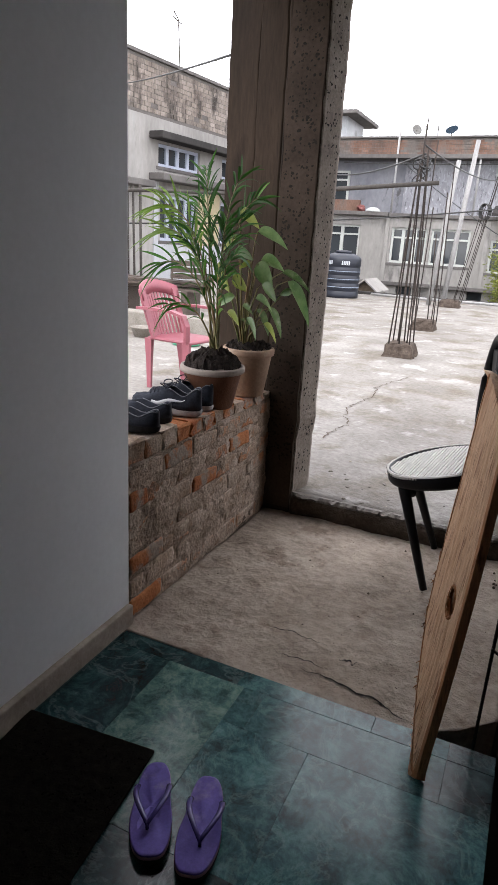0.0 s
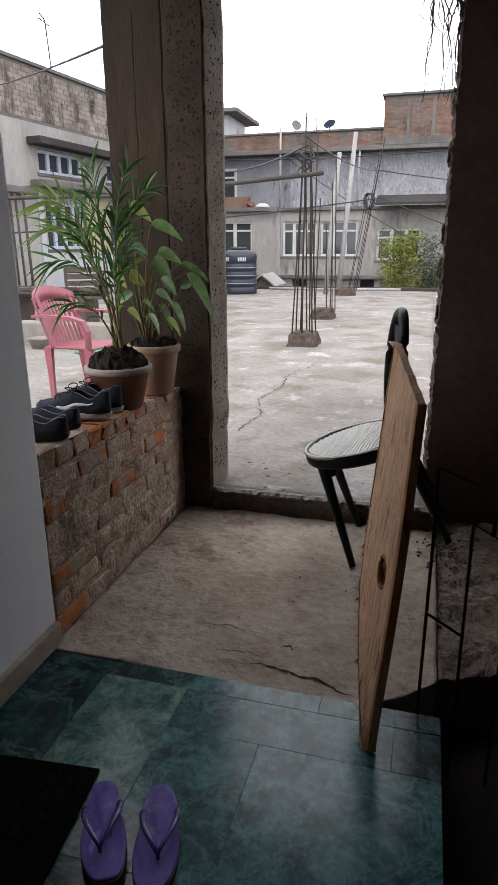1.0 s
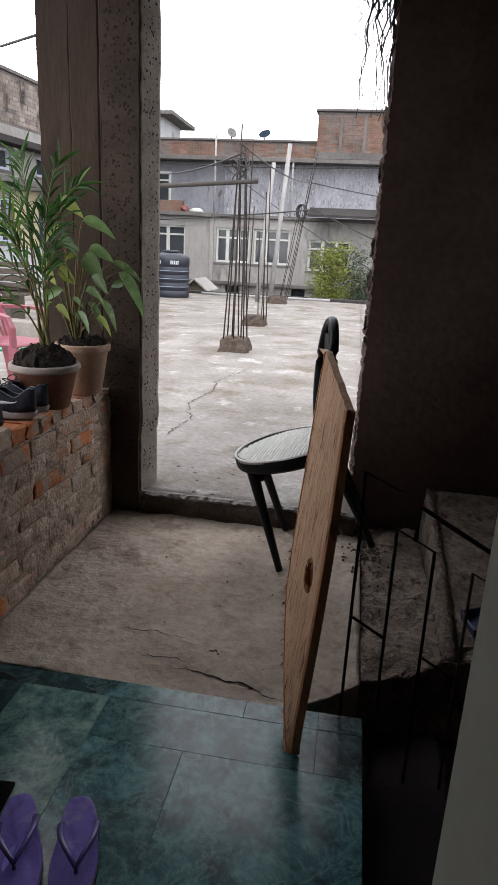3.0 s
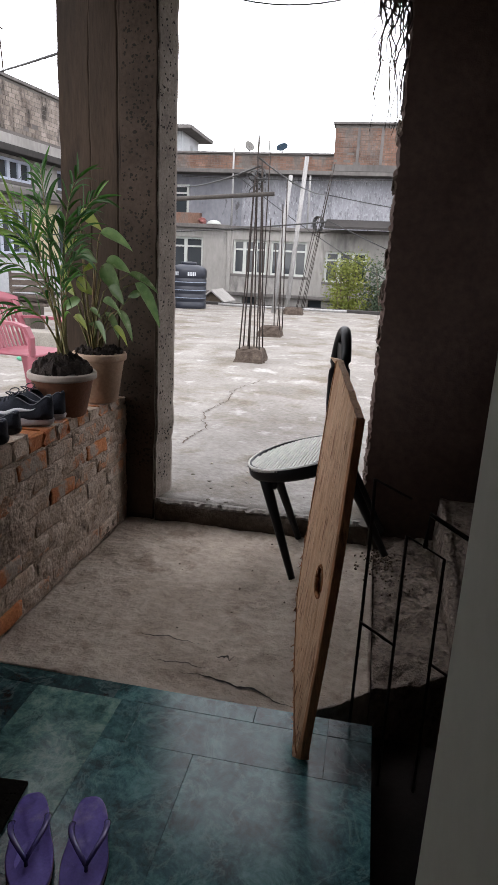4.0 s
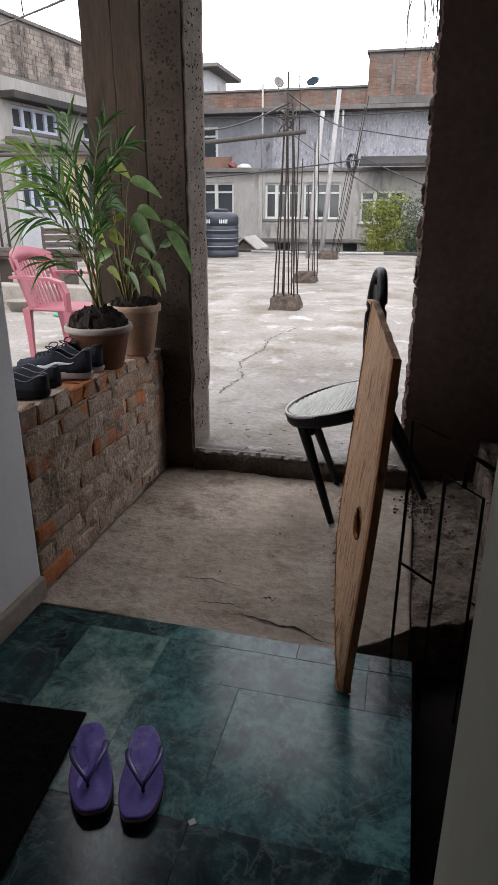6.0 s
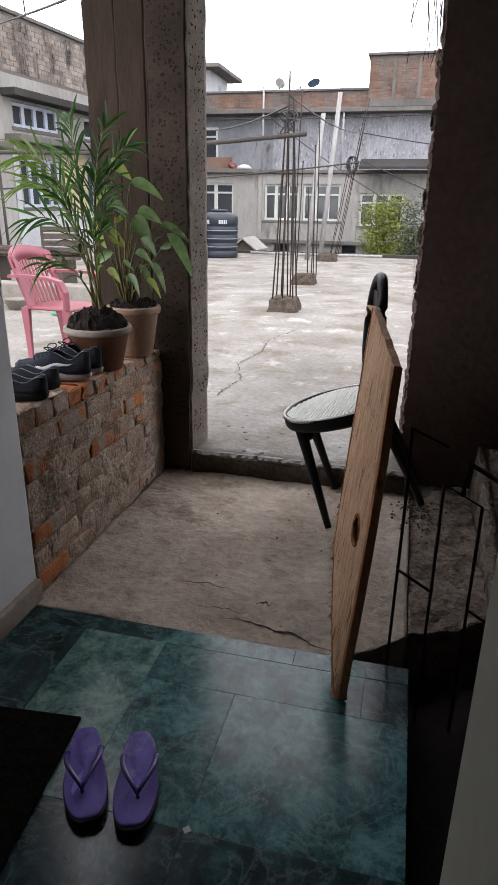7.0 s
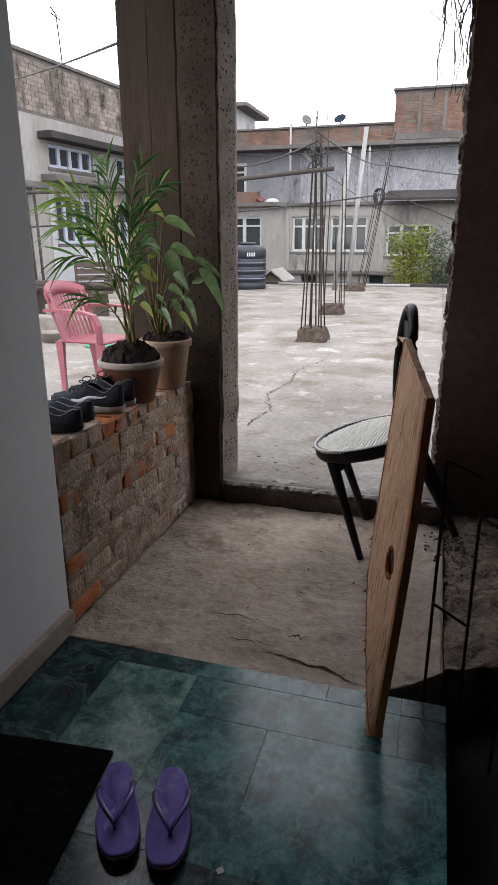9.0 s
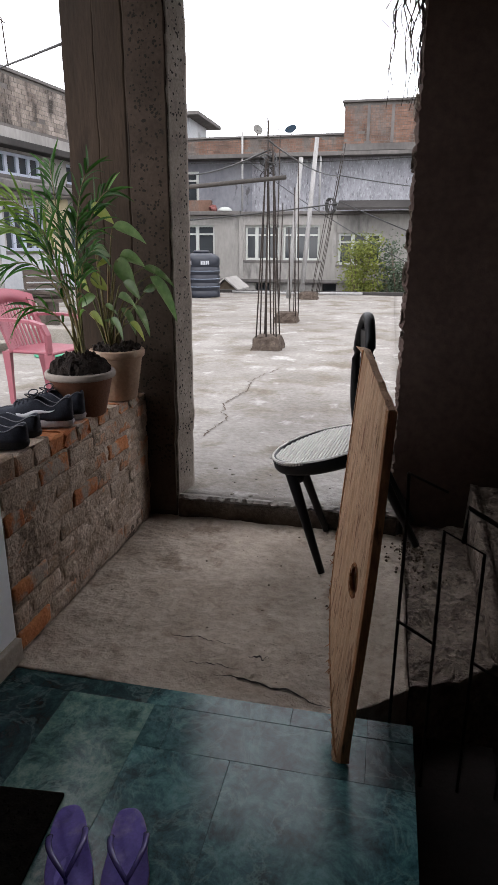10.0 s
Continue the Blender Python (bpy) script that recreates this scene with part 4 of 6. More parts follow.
def broad_plant(loc):
    """Broad-leaved potted plant with variegated leaves on thin stalks."""
    t = thing("broad_leaf_plant", "variegated broad-leaved plant on thin stalks in a pot", "plant", loc)
    rnd = random.Random(44)
    # foot and tip of each leaf, its width, and whether it is young and yellow
    leaves = (((0.042, -0.047, 0.522), (0.181, -0.053, 0.462), 0.065, 0), ((0.065, -0.044, 0.405), (0.173, -0.045, 0.368), 0.069, 0), ((0.046, -0.043, 0.388), (0.109, -0.042, 0.299), 0.089, 0), ((0.165, -0.039, 0.357), (0.289, -0.033, 0.287), 0.052, 0),
              ((0.196, -0.044, 0.323), (0.281, -0.046, 0.177), 0.075, 0), ((0.221, -0.040, 0.275), (0.157, -0.035, 0.265), 0.043, 0), ((0.055, -0.061, 0.237), (0.144, -0.088, 0.194), 0.063, 0), ((0.116, -0.051, 0.200), (0.172, -0.062, 0.101), 0.063, 0),
              ((0.055, -0.039, 0.189), (0.099, -0.033, 0.099), 0.057, 0), ((-0.063, -0.046, 0.597), (0.040, -0.051, 0.540), 0.069, 1), ((-0.076, -0.040, 0.320), (-0.007, -0.036, 0.269), 0.066, 1), ((0.022, -0.059, 0.388), (-0.021, -0.083, 0.363), 0.032, 1),
              ((-0.090, -0.051, 0.162), (-0.029, -0.062, 0.114), 0.055, 1), ((-0.144, -0.056, 0.376), (-0.087, -0.075, 0.282), 0.079, 1), ((0.022, -0.049, 0.116), (-0.030, -0.057, 0.151), 0.043, 0), ((-0.014, -0.048, 0.200), (0.038, -0.056, 0.165), 0.037, 0),
              ((-0.050, -0.060, 0.240), (-0.120, -0.080, 0.190), 0.050, 0), ((-0.040, -0.055, 0.440), (0.030, -0.065, 0.405), 0.050, 0), ((0.080, -0.060, 0.300), (0.150, -0.080, 0.240), 0.060, 0),
              ((0.020, -0.070, 0.150), (0.070, -0.095, 0.075), 0.050, 0), ((-0.060, -0.050, 0.500), (-0.110, -0.060, 0.440), 0.050, 1), ((0.100, -0.055, 0.130), (0.160, -0.075, 0.065), 0.050, 1))
    for foot, tip, w, young in leaves:
        foot, tip = Vector(foot), Vector(tip)
        bm = bmesh.new()
        tube(bm, [(foot.x * 0.1 - 0.01, foot.y * 0.3, -0.02), (foot.x * 0.35 - 0.015, foot.y * 0.6, foot.z * 0.5), (foot.x * 0.75, foot.y, foot.z * 0.93), foot], 0.0048, 6, 0.0022)
        stalk = part("stalk", bm, "palm_stem", t, "", True)
        bm = bmesh.new()
        d = tip - foot
        across = d.cross(Vector((0, 1, 0.35))).normalized()
        leaf_blade(bm, foot, d + Vector((0, 0, 0.35 * d.length)), d.length * 0.98, w * 0.86, 0.42, 0.55, 12, across + Vector((0, rnd.uniform(-0.4, 0.4), 0)))
        part("leaf", bm, "broad_yellow" if young else "broad", stalk, "", True)


def plank():
    """A sawn slab of timber standing on its end, leaning, with a rough bark edge and a knot hole."""
    t = thing("wooden_plank", "tall sawn timber plank with bark edge leaning by the stairs", "plank")
    rnd = random.Random(8)
    foot, near_top, far_top = Vector((0.465, 1.947, 0.0)), Vector((0.530, 2.080, 0.924)), Vector((0.429, 2.450, 1.016))
    up = (near_top - foot).normalized()
    e = far_top - near_top
    e = (e - up * e.dot(up)).normalized()
    nrm = e.cross(up)
    if nrm.x < 0:
        nrm = -nrm
    thick, tall, rise = 0.020, 0.935, 0.137
    knots = ((0.0, 0.012), (0.05, 0.048), (0.1, 0.102), (0.18, 0.184), (0.26, 0.246), (0.34, 0.298), (0.45, 0.314), (0.57, 0.312), (0.81, 0.304), (0.95, 0.3), (1.07, 0.296))

    def width(v):
        for (a, wa), (b, wb) in zip(knots, knots[1:]):
            if v <= b:
                return wa + (wb - wa) * (v - a) / (b - a)
        return 0.372
    bow = lambda v: 0.024 * math.sin(math.pi * min(max(v / tall, 0), 1)) ** 1.2
    swell = lambda u, v: -0.016 * max(0, 1 - v / 0.4) ** 1.3 * min(1, u / max(width(max(v, 0)), 0.01))
    at = lambda u, v, d=0.0: foot + e * u + up * v + nrm * (d - thick + swell(u, v))
    low = lambda u: (-(e.z * u) / up.z) + 0.003
    bm = bmesh.new()
    nu, nv = 28, 64
    face, back = [], []
    for j in range(nv + 1):
        row, rowb = [], []
        for i in range(nu + 1):
            s = i / nu
            v = (tall + rise * s) * j / nv
            w = width(v) + 0.007 * noise.noise(Vector((0, 0, v * 14))) + 0.004 * noise.noise(Vector((0, 4, v * 60)))
            u = s * w + (1 - s) * (0.004 * noise.noise(Vector((7, 4, v * 6))) - bow(v))
            if j == nv:
                v += 0.007 * noise.noise(Vector((s * 9, 1, 1)))
            d = 0.0022 * noise.noise(Vector((u * 60, 3, v * 5)))
            row.append(bm.verts.new(at(u, v, d)))
            rowb.append(bm.verts.new(at(u - 0.014 * (i == nu), v, thick)))
        face.append(row)
        back.append(rowb)
    inside = lambda s, v: ((s - 0.33) / 0.085) ** 2 + ((v - 0.47) / 0.042) ** 2 < 1
    for j in range(nv):
        for i in range(nu):
            if not inside((i + 0.5) / nu, (tall + rise * (i + 0.5) / nu) * (j + 0.5) / nv):
                bm.faces.new((face[j][i], face[j + 1][i], face[j + 1][i + 1], face[j][i + 1]))
                bm.faces.new((back[j][i], back[j][i + 1], back[j + 1][i + 1], back[j + 1][i]))
    for j in range(nv):
        bm.faces.new((face[j][0], back[j][0], back[j + 1][0], face[j + 1][0]))
        bm.faces.new((face[j][nu], face[j + 1][nu], back[j + 1][nu], back[j][nu]))
    for i in range(nu):
        bm.faces.new((face[0][i], face[0][i + 1], back[0][i + 1], back[0][i]))
        bm.faces.new((face[nv][i], back[nv][i], back[nv][i + 1], face[nv][i + 1]))
    part("board", bm, "plank", t)
    bm = bmesh.new()
    loft(bm, [[at(-bow(v) - 0.0055, v, -0.001), at(-bow(v) + 0.004, v, -0.0045), at(-bow(v) + 0.004, v, thick + 0.0025), at(-bow(v) - 0.0055, v, thick + 0.001)] for v in [0.004 + (tall - 0.006) * j / 40 for j in range(41)]])
    part("sawn_side", bm, "plank_edge", t, "reddish brown sawn side")
    # dark streaks and flecks along the grain
    bm = bmesh.new()
    for _ in range(110):
        v0, ln = rnd.uniform(0.06, 0.93), rnd.uniform(0.012, 0.075)
        u0, wide = rnd.uniform(0.03, 0.95) * width(v0), rnd.uniform(0.0008, 0.0022)
        edge = [(-0.5, 0.0), (-0.2, 1.0), (0.15, 0.8), (0.5, 0.0)]
        a = [bm.verts.new(at(u0 + wide * q + 0.012 * p * ln, v0 + ln * p, -0.0032)) for p, q in edge]
        b = [bm.verts.new(at(u0 - wide * q + 0.012 * p * ln, v0 + ln * p, -0.0032)) for p, q in edge[1:3]]
        bm.faces.new((a[0], a[1], a[2], a[3], b[1], b[0]))
    tagged(part("grain_fleck", bm, "plank_grain", t, "dark streaks in the grain"), kind="stuff")
    bm = bmesh.new()
    for _ in range(110):
        v0 = 0.03 + 0.5 * rnd.random() ** 1.2
        p = at(width(v0) - 0.004, v0, rnd.uniform(0, 0.015))
        q = at(width(v0) + rnd.uniform(0.008, 0.024), v0 + rnd.uniform(-0.035, 0.02), rnd.uniform(-0.004, 0.018))
        tube(bm, [p, p.lerp(q, 0.5) + up * rnd.uniform(-0.004, 0.004), q], rnd.uniform(0.0015, 0.0032), 4, 0.0006)
    tagged(part("bark_fibre", bm, "bark", t, "torn bark fibres"), kind="stuff")
    bm = bmesh.new()
    rows = []
    for j in range(110):
        v = 0.004 + 1.06 * j / 109
        w = width(v) - 0.004
        k = 0.008 + 0.007 * noise.noise(Vector((2, 2, v * 24))) + rnd.uniform(-0.004, 0.004) + 0.014 * max(0, 0.45 - v)
        rows.append([at(w - 0.010, v, -0.0025), at(w + k, v, 0.002), at(w + 0.6 * k, v, 0.016), at(w - 0.012, v, thick + 0.002)])
    loft(bm, rows)
    part("bark_edge", bm, "bark", t, "ragged reddish bark edge")
    bm = bmesh.new()
    ring = [at(0.090 + 0.035 * math.cos(a), 0.47 + 0.044 * math.sin(a), 0.004) for a in [6.2832 * i / 18 for i in range(19)]]
    tube(bm, ring, 0.007, 6)
    part("knot_rim", bm, "bark", t, "torn rim of a knot hole", True)
    bm = bmesh.new()
    loft(bm, [[at(0.090 + 0.034 * math.cos(a), 0.47 + 0.043 * math.sin(a), d) for a in [6.2832 * i / 14 for i in range(14)]] for d in (0.014, 0.019)])
    part("knot", bm, "bark", t, "dark broken knot")


def bistro_chair():
    """Black moulded chair, tipped forward, with a round cane-look seat and loop back; built upright and then tilted."""
    t = thing("bistro_chair", "black plastic chair with pale round cane-pattern seat, tipped forward", "chair")
    # local: faces -x, ground at z 0, origin under the seat's middle
    t.matrix_world = pose(0.286, 3.155, 0.0, 0, -16, 3) @ pose(0.135, 0, 0)
    z, rx, ry = 0.486, 0.245, 0.232
    el = lambda s, dz: [(rx * s * math.cos(a), ry * s * math.sin(a), z + dz) for a in [6.2832 * i / 48 for i in range(48)]]
    bm = bmesh.new()
    loft(bm, [el(0.86, -0.046), el(0.97, -0.056), el(1.0, -0.044), el(1.0, -0.006), el(0.985, 0.0), el(0.93, 0.0), el(0.92, -0.006), el(0.86, -0.046)], False)
    part("seat_ring", bm, "black_plastic", t, "", True)
    bm = bmesh.new()
    loft(bm, [el(0.925, -0.020), el(0.925, -0.010)])
    part("seat", bm, "black_plastic", t)
    bm = bmesh.new()
    loft(bm, [el(1.0, -0.003), el(0.995, 0.0028), el(0.965, 0.003), el(0.955, -0.004)], False)
    part("seat_border", bm, "cane", t, "", True)
    n = 30
    for i in range(n):
        u = -0.88 + 1.76 * i / (n - 1)
        half = 0.955 * math.sqrt(max(0.02, 1 - ((abs(u) + 0.045) / 0.96) ** 2))
        x, w, sl = rx * u, 0.0052, 0.045
        y0, y1 = -ry * half, ry * half
        bm = bmesh.new()
        pts = [(x - sl * half - w, y0), (x - sl * half + w, y0), (x + sl * half + w, y1), (x + sl * half - w, y1)]
        pts = [(px, py) for px, py in pts]
        loft(bm, [[(px, py, z + dz) for px, py in pts] for dz in (-0.010, -0.001)])
        part("cane_strip", bm, "cane", t)
    legs = (((-0.165, -0.115), (-0.135, -0.215)), ((-0.165, 0.115), (-0.135, 0.205)), ((0.16, -0.10), (0.262, -0.125)), ((0.16, 0.10), (0.262, 0.125)))
    for (x0, y0), (x1, y1) in legs:
        bm = bmesh.new()
        top, end = Vector((x0, y0, z - 0.02)), Vector((x1, y1, 0.004))
        tube(bm, [top, top.lerp(end, 0.12) + Vector((0, (y1 - y0) * 0.10, 0)), top.lerp(end, 0.5) + Vector((0, (y1 - y0) * 0.06, 0)), end], 0.029, 10, 0.015)
        part("leg", bm, "black_plastic", t, "", True)
    bm = bmesh.new()
    tube(bm, [(-0.13, -0.15, 0.40), (-0.145, 0.0, 0.425), (-0.13, 0.15, 0.40)], 0.016, 8)
    part("front_brace", bm, "black_plastic", t, "", True)
    bm = bmesh.new()
    ring = []
    for i in range(29):
        a = math.pi * i / 28
        ring.append((0.150 + 0.125 * math.sin(a) + 0.030 * math.cos(a), -0.185 * math.cos(a), z - 0.02 + 0.490 * math.sin(a) ** 0.7))
    tube(bm, ring, 0.021, 12, flat=0.9)
    part("back_loop", bm, "black_plastic", t, "", True)
    bm = bmesh.new()
    loft(bm, [[(0.165 + 0.20 * (h - z) - 0.16 * y, y, h) for y in (-0.09, 0.09)] + [(0.177 + 0.20 * (h - z) - 0.16 * y, y, h) for y in (0.09, -0.09)] for h in (z, z + 0.2, z + 0.38, z + 0.42)])
    part("back_panel", bm, "black_plastic", t)


def rubble():
    """Loose mortar lumps on the landing under the chair's back feet and along the pillar foot."""
    t = thing("rubble_heap", "small heap of loose earth and mortar lumps under the chair", "rubble", (0.655, 3.16, -0.004))
    rnd = random.Random(17)
    for i in range(120):
        bm = bmesh.new()
        bmesh.ops.create_icosphere(bm, subdivisions=1, radius=rnd.uniform(0.003, 0.0075))
        q = Vector((rnd.gauss(0, 0.055), rnd.gauss(0, 0.10), 0))
        q.z = max(0.005, 0.05 - 0.5 * abs(q.x) - 0.2 * abs(q.y))
        for v in bm.verts:
            v.co = v.co * rnd.uniform(0.65, 1.3) + q
        part("lump", bm, "rubble", t)


def stair_railing():
    t = thing("stair_railing", "thin rusty steel railing stepping down the stairs", "railing")
    y = 2.10

    def bar(pts, r=0.0046):
        bm = bmesh.new()
        tube(bm, pts, r, 8)
        part("bar", bm, "steel", t, "", True)
    # stepped hoops going down, a short tie between each two and a handrail over them
    for k in range(1, 5):
        x, d = 0.668 + 0.203 * (k - 1), -0.100 * (k - 1)
        bar([(x + 0.006, y, -0.30 + d), (x, y, 0.617 + d), (x + 0.101, y, 0.564 + d), (x + 0.108, y, -0.36 + d)])
        bar([(x - 0.096, y, 0.348 + d), (x, y, 0.292 + d)], 0.0042)
        bar([(x + 0.049, y, 0.590 + d), (x + 0.051, y, 0.684 + d), (x + 0.249, y, 0.574 + d), (x + 0.252, y, 0.490 + d)], 0.0068)
    bar([(0.574, y + 0.036, -0.27), (0.577, y + 0.036, 0.60), (0.573, y + 0.036, 0.752)], 0.0046)
    bar([(0.573, y + 0.036, 0.750), (0.672, y + 0.036, 0.706)], 0.0035)


def rail_tubs():
    """A green bowl and a blue tray resting across it, on the landing by the stairs."""
    t = thing("plastic_bowl", "green plastic bowl standing on the rough stair landing", "bowl", (1.085, 2.60, -0.012))
    bm = bmesh.new()
    lathe(bm, [(0.045, 0), (0.070, 0.062), (0.075, 0.064), (0.075, 0.069), (0.065, 0.067), (0.04, 0.006)], 24)
    part("body", bm, "green_tub", t, "", True)
    t = thing("plastic_tray", "dark blue plastic tray resting tilted on a green bowl", "tray", (1.085, 2.585, 0.100), 12)
    m = pose(0, 0, 0, 0, -14, 0)
    bm = bmesh.new()
    box(bm, -0.095, -0.06, -0.008, 0.095, 0.06, 0.0, 0.003, m)
    part("base", bm, "blue_tub", t, "", True)
    for x0, y0, x1, y1 in ((-0.098, -0.063, 0.098, -0.055), (-0.098, 0.055, 0.098, 0.063), (-0.098, -0.0548, -0.090, 0.0548), (0.090, -0.0548, 0.098, 0.0548)):
        bm = bmesh.new()
        box(bm, x0, y0, -0.006, x1, y1, 0.034, 0.003, m)
        part("side", bm, "blue_tub", t)


def tile_floor():
    """Marble tiles, each its own slab, with open joints."""
    rnd = random.Random(3)
    # dark tiles from x 0.515 hold the corner's shadow and reflected dark wall
    tiles = [(-0.594, 1.468, -0.374, 2.050, "marble_dark"), (-0.374, 1.468, -0.102, 2.050, "marble_green"), (-0.102, 1.468, 0.166, 1.890, "marble"), (0.166, 1.468, 0.640, 1.890, "marble"),
             (-0.102, 1.894, -0.030, 2.050, "marble"), (-0.030, 1.894, 0.515, 2.050, "marble"), (0.515, 1.894, 0.640, 2.050, "marble_dark"),
             (-0.594, 2.054, -0.13, 2.120, "marble_dark"), (-0.13, 2.054, 0.30, 2.121, "marble"), (0.30, 2.054, 0.515, 2.122, "marble"), (0.515, 2.054, 0.640, 2.122, "marble_dark")]
    for k, (y0, y1) in enumerate(((1.045, 1.464), (0.62, 1.041), (0.2, 0.616), (-0.22, 0.196), (-0.64, -0.224))):
        cuts = (-0.594, -0.235, 0.166, 0.640)
        tiles += [(cuts[i], y0, cuts[i + 1], y1, "marble" if k and (i + k) % 3 else "marble_dark") for i in range(3)]
    for x0, y0, x1, y1, stone in tiles:
        bm = bmesh.new()
        g, h = 0.0004, -0.0014
        box(bm, x0 + g, y0 + h, -0.014, x1 - g, y1 - h, rnd.uniform(-0.0005, 0.0003), 0.0007)
        part("tile", bm, stone, floor)
    t = thing("paper_scrap", "tiny white scrap of paper on the tiles", "scrap", (0.172, 1.466, 0.0))
    bm = bmesh.new()
    box(bm, -0.008, -0.007, 0.0006, 0.008, 0.007, 0.003, 0.001, pose(0, 0, 0, 0, 0, 40))
    part("scrap", bm, "shoe_mark", t)


def hanging_roots():
    t = thing("hanging_roots", "clump of dry dark roots hanging from the lintel", "roots")
    rnd = random.Random(14)
    for i in range(26):
        bm = bmesh.new()
        x, y = 0.545 + rnd.gauss(-0.05, 0.05), 3.60 + rnd.uniform(-0.03, 0.05)
        z, ln = 2.455, rnd.uniform(0.15, 0.62) if x > 0.40 else rnd.uniform(0.08, 0.36)
        pts, dx = [], rnd.uniform(-0.03, 0.03)
        for k in range(9):
            u = k / 8
            pts.append((x + dx * u + 0.060 * noise.noise(Vector((i * 3.7, 0, u * 5))), y + 0.01 * noise.noise(Vector((0, i, u * 5))), z - ln * u))
        tube(bm, pts, 0.0048, 5, 0.0014)
        part("root", bm, "root", t, "", True)
    bm = bmesh.new()
    for i in range(150):
        p = Vector((0.55 + rnd.gauss(-0.04, 0.05), 3.60 + rnd.uniform(-0.03, 0.04), 2.39 + rnd.gauss(0, 0.04)))
        q = p + Vector((rnd.gauss(0, 0.05), rnd.gauss(0, 0.03), rnd.gauss(0, 0.04)))
        tube(bm, [p, p.lerp(q, 0.5) + Vector((0, 0, 0.012)), q], 0.0035, 4, 0.0015)
    tagged(part("root_ball", bm, "root", t), kind="stuff")


door_mat()
flip_flop((-0.105, 1.530, 0), 28.5, 1, "pair of flip-flops")
flip_flop((0.022, 1.548, 0), 18.0, -1, "pair of flip-flops")
sneaker((-0.765, 2.640, 0.652), 104, "navy mesh running shoe with white sole on the brick parapet")
sneaker((-0.775, 2.765, 0.648), 96, "navy mesh running shoe behind its pair on the parapet")
sneaker((-0.765, 2.335, 0.662), 100, "black low slip-on shoe at the parapet end", True)
sneaker((-0.800, 2.475, 0.658), 98, "black low slip-on shoe between two pairs on the parapet", True)
flower_pot("flower_pot", (-0.700, 2.900, 0.638), 0.139, 0.180, "terracotta", "rim", "brown terracotta pot with pale rim on the brick parapet", 0.34)
flower_pot("flower_pot", (-0.682, 3.225, 0.632), 0.122, 0.225, "terracotta_pale", "terracotta_pale", "limed terracotta pot beside the pillar on the parapet", 0.08)
palm((-0.680, 2.905, 0.850))
broad_plant((-0.690, 3.225, 0.850))
plank()
bistro_chair()
rubble()
stair_railing()
rail_tubs()
hanging_roots()


# ---- terrace and the houses round it ----
def water_tank(loc):
    t = thing("water_tank", "black ribbed plastic water tank on the terrace edge", "water tank", loc)
    R = 0.455
    prof = [(R * 0.97, 0.0), (R, 0.02)]
    for k in range(4):
        z = 0.16 + 0.19 * k
        prof += [(R, z - 0.02), (R * 0.965, z), (R * 0.965, z + 0.02), (R, z + 0.04)]
    prof += [(R, 0.93), (R * 0.97, 0.97), (R * 0.80, 1.03), (R * 0.5, 1.07), (R * 0.42, 1.07)]
    bm = bmesh.new()
    lathe(bm, prof, 36)
    part("body", bm, "tank", t, "", True)
    bm = bmesh.new()
    lathe(bm, [(0.17, 1.065), (0.20, 1.07), (0.20, 1.115), (0.18, 1.13), (0.05, 1.14)], 24)
    part("lid", bm, "tank", t, "", True)
    # thin pale rings painting the highlights along the ribs
    for z in (0.255, 0.445, 0.635):
        bm = bmesh.new()
        lathe(bm, [(R * 1.0, z), (R * 1.006, z + 0.004), (R * 1.006, z + 0.014), (R, z + 0.018)], 36)
        part("band", bm, "tank_highlight", t, "thin pale ring painted as a rib highlight", True)
    for a in (-62, -118):
        bm = bmesh.new()
        for k in range(5):
            b = radians(a - 13 + 5.4 * k)
            box(bm, -0.014, -0.004, 0.80, 0.014, 0.002, 0.89, 0, Matrix.Translation((math.cos(b) * R, math.sin(b) * R, 0)) @ pose(0, 0, 0, 0, 0, math.degrees(b) + 90))
        part("white_marking", bm, "tank_mark", t, "row of white bars")


def rebar_stub(loc, bars, group, base=0.2, lean=0.0, spread=0.09, taper=0.72):
    t = thing("rebar_column", "bundle of rusty reinforcement bars rising from a concrete stub", "rebar", loc, 0, group)
    rnd = random.Random(int(loc[1] * 10))
    bm = bmesh.new()
    n = 16
    rows = []
    for s, z in ((1.12, -0.02), (1.05, 0.05), (0.96, 0.13), (0.80, 0.165), (0.3, 0.175)):
        rows.append([(base * s * max(-0.9, min(0.9, 1.2 * math.cos(6.2832 * i / n))) + rnd.uniform(-0.02, 0.02), base * s * max(-0.9, min(0.9, 1.2 * math.sin(6.2832 * i / n))) + rnd.uniform(-0.02, 0.02), z) for i in range(n)])
    loft(bm, rows)
    part("stub", bm, "stub", t, "broken brown concrete stub")
    for i, (dx, dy, h) in enumerate(bars):
        bm = bmesh.new()
        sx, sy = rnd.uniform(-0.03, 0.03), rnd.uniform(-0.03, 0.03)
        pts = [(dx * spread * (1 - taper * u) + lean * u * h + sx * u, dy * spread * (1 - taper * u) + sy * u, 0.12 + (h - 0.12) * u) for u in (0, 0.2, 0.4, 0.6, 0.8, 1.0)]
        tube(bm, pts, 0.0092, 6)
        part("bar", bm, "rebar", t, "", True)
    return t


